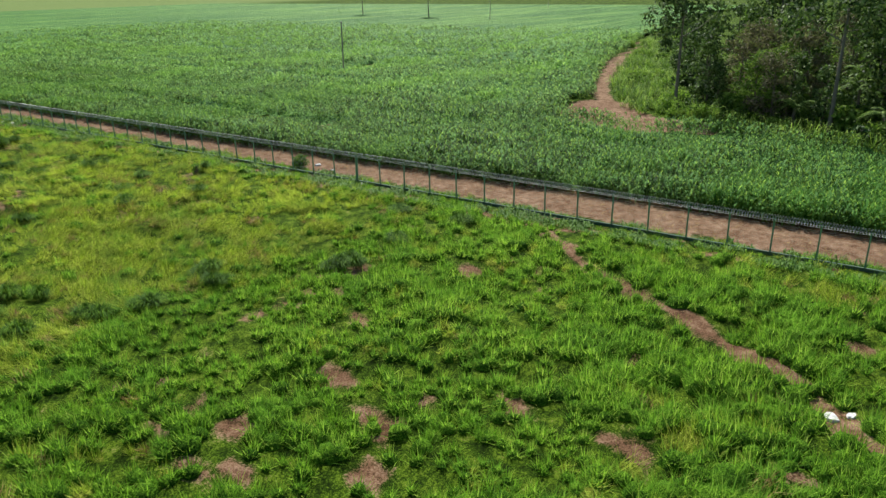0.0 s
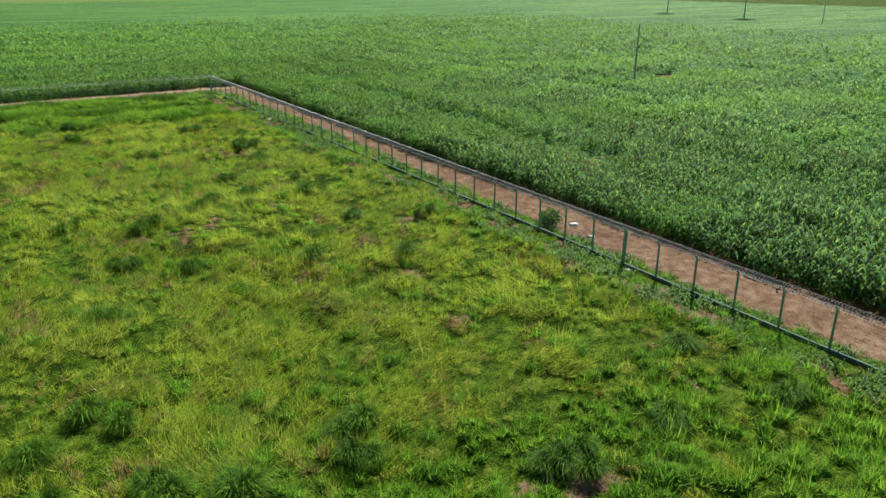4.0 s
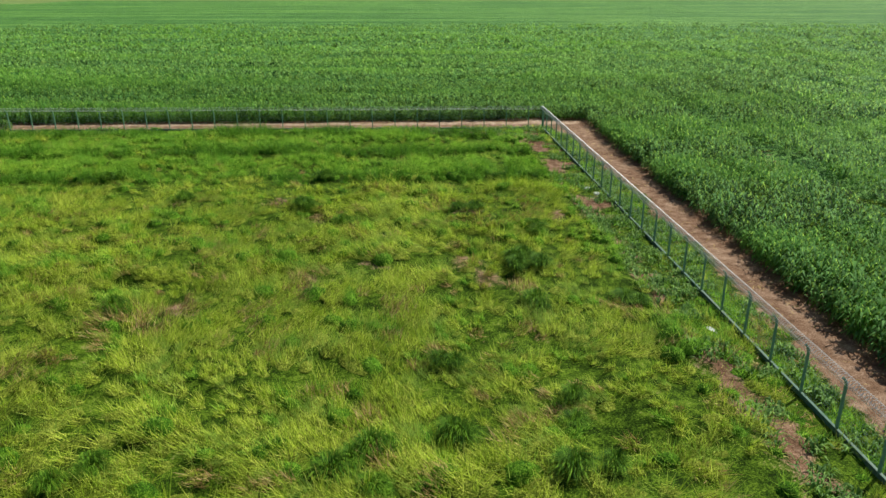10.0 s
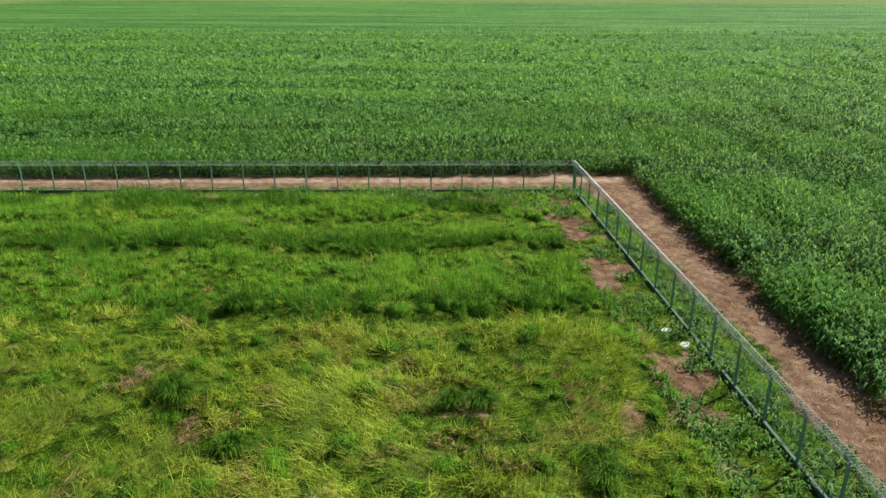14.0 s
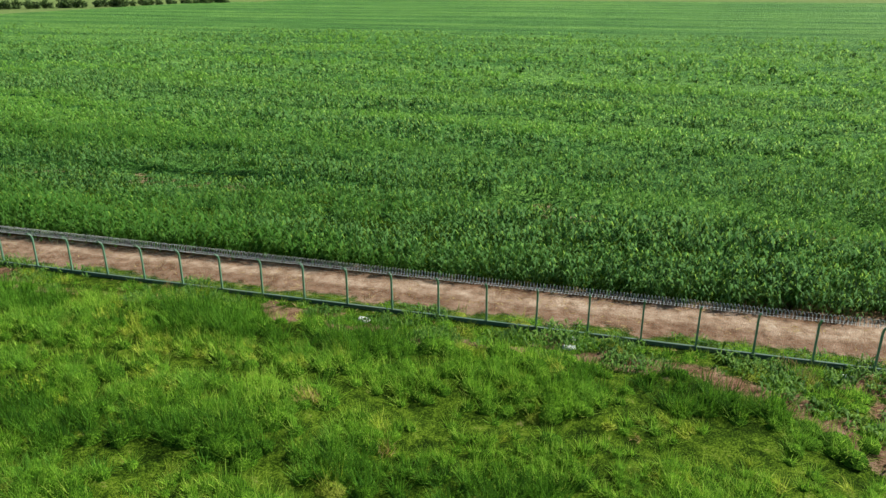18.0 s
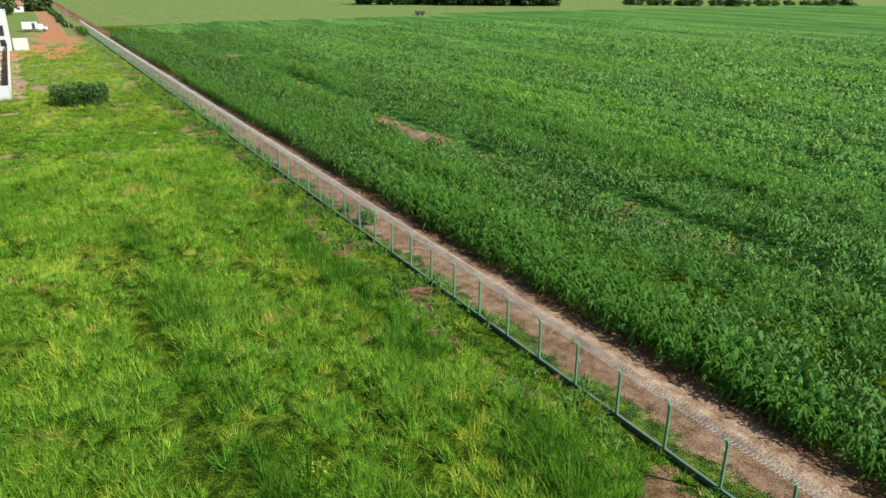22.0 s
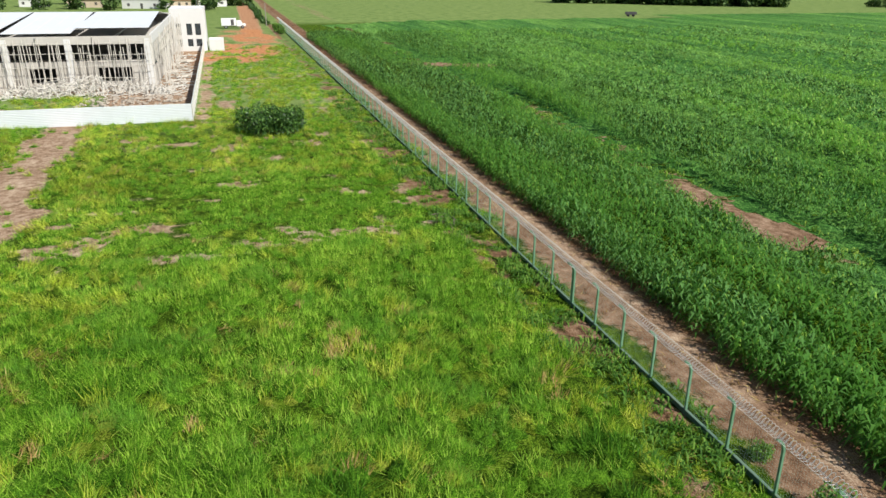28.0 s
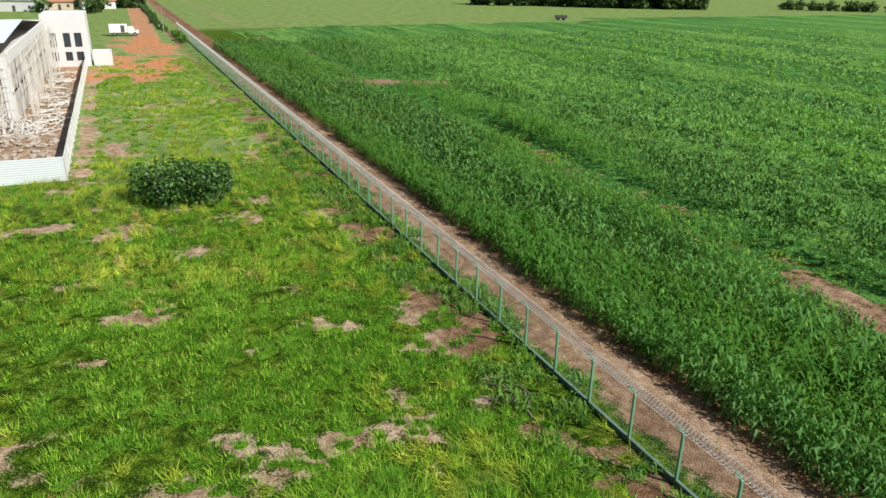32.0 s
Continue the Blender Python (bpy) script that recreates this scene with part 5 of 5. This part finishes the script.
for k in range(26):
    u = rng.uniform(0.8, 6.0)
    p = np.array([np.interp(u, np.arange(len(edge)), edge[:, 0]), np.interp(u, np.arange(len(edge)), edge[:, 1])])
    q = rng.uniform(-0.5, 5.5)
    if track_gap(p[0] - q * 0.5, p[1] + q * 0.86) > 3.4:
        plant("bush", rank, "low sunlit mound of rank green growth beside the track", "bush", "rank growth before the woodland", spot(p[0] - q * 0.5, p[1] + q * 0.86, rng.uniform(0.6, 1.2)), ("stems", "foliage"))
for x, y, k, s in ((64, -113, 0, 1.0), (70, -109, 1, 1.1), (57, -116, 1, 1.0), (78, -104, 0, 1.0), (52, -110, 1, 0.9), (92, -92, 0, 1.1), (51, -101, 1, 0.9), (57, -103.5, 0, 0.9), (47.5, -109, 1, 1.1), (61, -98, 1, 1.0), (67, -95.5, 0, 1.0), (54, -106, 0, 1.1), (49.5, -115, 0, 1.0), (45, -118, 1, 1.1)):
    plant("palm", palms[k], "palm with drooping light green fronds", "palm", "palms in the woodland", spot(x, y, s))

# lone trees far out in the crop
for x, y in ((252, 141), (240, 89)):
    plant("tree", tall[0], "lone tall tree standing in the crop", "tree", "lone trees in the crop", spot(x, y, 1.15))

# dark wood and hedges beyond the pale meadow
far_trees = [tree_meshes(91, 13, 0.3, 0.12, 5.2, 900, 1.1, M_TREE, M_BARK, 1.0, 8), tree_meshes(92, 10, 0.25, 0.1, 4.6, 800, 1.0, M_TREE, M_BARK, 1.0, 8), tree_meshes(93, 5, 0.15, 0.08, 2.8, 450, 0.65, M_TREE, M_BARK, 1.0, 6)]
for k in range(46):
    u, v = k / 45, rng.uniform(0, 14)
    j = int(rng.choice([0, 0, 1]))
    plant("tree", far_trees[j], "dark green tree in a distant wood", "tree", "trees of the distant wood", spot(-420 + 62 * u - 0.8 * v, 158 + 90 * u + 0.4 * v + rng.normal(0, 1), rng.uniform(0.8, 1.15)))
for k in range(58):
    u = k / 57
    plant("bush", far_trees[2], "small rounded tree in a distant hedge", "bush", "distant hedge", spot(-356 + 80 * u + rng.normal(0, 1.5), 300 + 98 * u + rng.normal(0, 3), rng.uniform(0.35, 0.95)))
for x, y, j in ((-372, -20, 1), (-372, -58, 1), (-380, -72, 0), (-404, -10, 1), (-406, -5, 0), (-378, -84, 1), (-410, -28, 1), (-392, -60, 2), (-366, -22, 2), (-420, -50, 0), (-425, -80, 0), (-380, -100, 0), (-376, -38, 2), (-415, -13, 1)):
    plant("tree", far_trees[j], "dark green tree beside distant houses", "tree", "trees among the houses", spot(x, y, rng.uniform(0.6, 0.95)))
hedge = shrub_meshes(74, 2.4, 2.0, 500, 0.25, M_SHRUB)
for k in range(22):
    plant("bush", hedge, "dark hedge bush beside the far dirt road", "bush", "hedge along the far road", spot(-279 - k * 6.2, -3.6 + rng.normal(0, 0.4), rng.uniform(0.7, 1.1)), ("stems", "foliage"))

# ---- shrubs in and beside the pasture ----
plant("bush", shrub_meshes(79, 7.8, 2.9, 8000, 0.15, M_SHRUB, 22, 0.11), "large rounded dark green bush alone in the pasture", "bush", "", spot(-123.3, -11.9), ("stems", "foliage"))
small = shrub_meshes(76, 1.5, 1.3, 700, 0.10, M_WEED)
for x, y, s in ((-60.3, 1.1, 1.0), (3.6, -75.6, 1.1), (-63.5, 0.9, 0.6), (-251, -1.6, 2.0), (-246, -1.4, 1.6), (-262, -1.8, 1.5)):
    plant("shrub", small, "small bright green shrub at the fence foot", "shrub", "shrubs at the fence foot", spot(x, y, s), ("stems", "foliage"))
sapling = shrub_meshes(77, 0.8, 1.5, 260, 0.09, M_WEED)
plant("shrub", sapling, "slender sapling standing in the yellowish grass", "shrub", "", spot(-4.0, -70.4), ("stems", "foliage"))
weed = shrub_meshes(78, 1.6, 0.7, 500, 0.10, M_DRYISH)
plant("weed", weed, "pale yellow-green leafy weed in the grass", "weed", "", spot(-36.0, -11.6), ("stems", "foliage"))


def tussock_mesh(seed, blades):
    """A dense mound of arching blades, coloured dark for its shaded side."""
    r = np.random.default_rng(seed)
    a, q = r.uniform(0, 6.28, blades), np.sqrt(r.random(blades))
    size, lean = r.uniform(0.5, 1.0, blades), np.clip(0.1 + 0.65 * q + r.normal(0, 0.12, blades), 0.05, 0.95)
    return strips("grass_tussock", np.cos(a) * q * 0.42, np.sin(a) * q * 0.42, 0.42 * np.sqrt(1.02 - q * q) * r.random(blades), a + r.normal(0, 0.4, blades), size * lean * 0.40, size * (0.75 - 0.25 * lean), size * lean, size * (0.85 - 0.80 * lean), r.uniform(0.016, 0.030, blades), M_TUSSOCK)


TUSSOCKS = [tussock_mesh(s, 520) for s in (101, 102, 103)]
places = [(-12.8, -53.0), (-16.2, -61.2), (-8.0, -41.8), (-19.8, -63.3), (-12.5, -58.5), (-22.8, -69.4), (-20.2, -73.0), (-13.4, -74.2), (-8.4, -76.3), (-28.2, -48.3), (-11.8, -70.5), (-7.4, -67.7), (-1.9, -70.7), (-25.0, -76.6), (-30.5, -61.2), (-25.1, -60.6), (-8.2, -61.1),
          (-8.2, -42.8), (-7.6, -42.0), (-6.1, -35.9), (-21.9, -31.2), (-31.1, -28.5), (-39.3, -22.8), (-21.8, -23.0), (-10.6, -32.2), (-19.0, -35.0), (-3.6, -47.1), (-16.0, -59.6), (-8.1, -47.6), (-8.2, -57.2),
          (-2.6, -92.9), (-18.4, -91.8), (-28.4, -87.7), (-26.4, -86.6), (-14.0, -97.4), (-12.6, -96.6), (-3.2, -98.2), (-7.8, -96.8), (-18.6, -93.0), (-23.6, -92.4), (-25.0, -91.6), (-29.0, -90.5)]
for x, y in places:
    for k in range(2):
        px, py = x + rng.normal(0, 0.42), y + rng.normal(0, 0.42)
        thing("grass_tussock", "dark green grass tussock standing above the pasture", "tussock", "dark tussocks in the pasture", at=pose(px, py, float(height_of(px, py)) + 0.06, 0, 0, rng.uniform(0, 360)) @ Matrix.Diagonal((*(rng.uniform(0.7, 1.15, 2)), rng.uniform(0.5, 0.9), 1)), me=TUSSOCKS[int(rng.integers(3))])


# ---- litter ----
def scrap_mesh(seed, wide):
    r = np.random.default_rng(seed)
    bm = bmesh.new()
    rim = [(math.cos(a) * wide * r.uniform(0.6, 1.1), math.sin(a) * wide * 0.6 * r.uniform(0.6, 1.1)) for a in np.linspace(0, 6.28, 9)[:-1]]
    low = [bm.verts.new((x, y, 0.0)) for x, y in rim]
    mid = [bm.verts.new((x * 0.85, y * 0.85, wide * r.uniform(0.12, 0.3))) for x, y in rim]
    top = bm.verts.new((0.02, 0.03, wide * 0.26))
    for i in range(8):
        j = (i + 1) % 8
        bm.faces.new((low[i], low[j], mid[j], mid[i]))
        bm.faces.new((mid[i], mid[j], top))
    bm.faces.new(low[::-1])
    return mesh_of("litter", bm, M_LITTER)


scraps = [scrap_mesh(111, 0.48), scrap_mesh(112, 0.32), scrap_mesh(113, 0.5)]
# The two near y = -123 stand in for a pale sandy patch.
for x, y, k in ((5.1, -76.4, 0), (4.4, -79.0, 1), (0.1, -50.1, 2), (-0.3, -24.9, 0), (0.1, -26.4, 0), (-25.2, -1.3, 0), (-14.8, -0.5, 1), (-14.8, -1.5, 0), (-2.9, -0.8, 1), (-14.2, -123.2, 2), (-13.6, -123.8, 1), (2.2, -84.5, 1)):
    thing("litter", "crumpled white scrap or sandy lump on the soil", "litter", "white scraps along the fence", at=pose(x, y, float(height_of(x, y)) + 0.01, 0, 0, rng.uniform(0, 360)), me=scraps[k])

sticks = thing("log_pile", "few dead branches lying on the soil near the fence", "branches", at=pose(-90.9, -2.4, 0.03))
for k in range(9):
    bm = bmesh.new()
    a, n = rng.uniform(0, 3.14), rng.uniform(0.5, 1.3)
    c = rng.normal(0, 0.5, 2)
    tube(bm, ((c[0] - math.cos(a) * n, c[1] - math.sin(a) * n, 0.05), (c[0], c[1], 0.12 + 0.1 * rng.random()), (c[0] + math.cos(a) * n, c[1] + math.sin(a) * n, 0.06)), (0.05, 0.045, 0.02), 6)
    part("branch", mesh_of("branch", bm, M_BARK), sticks)
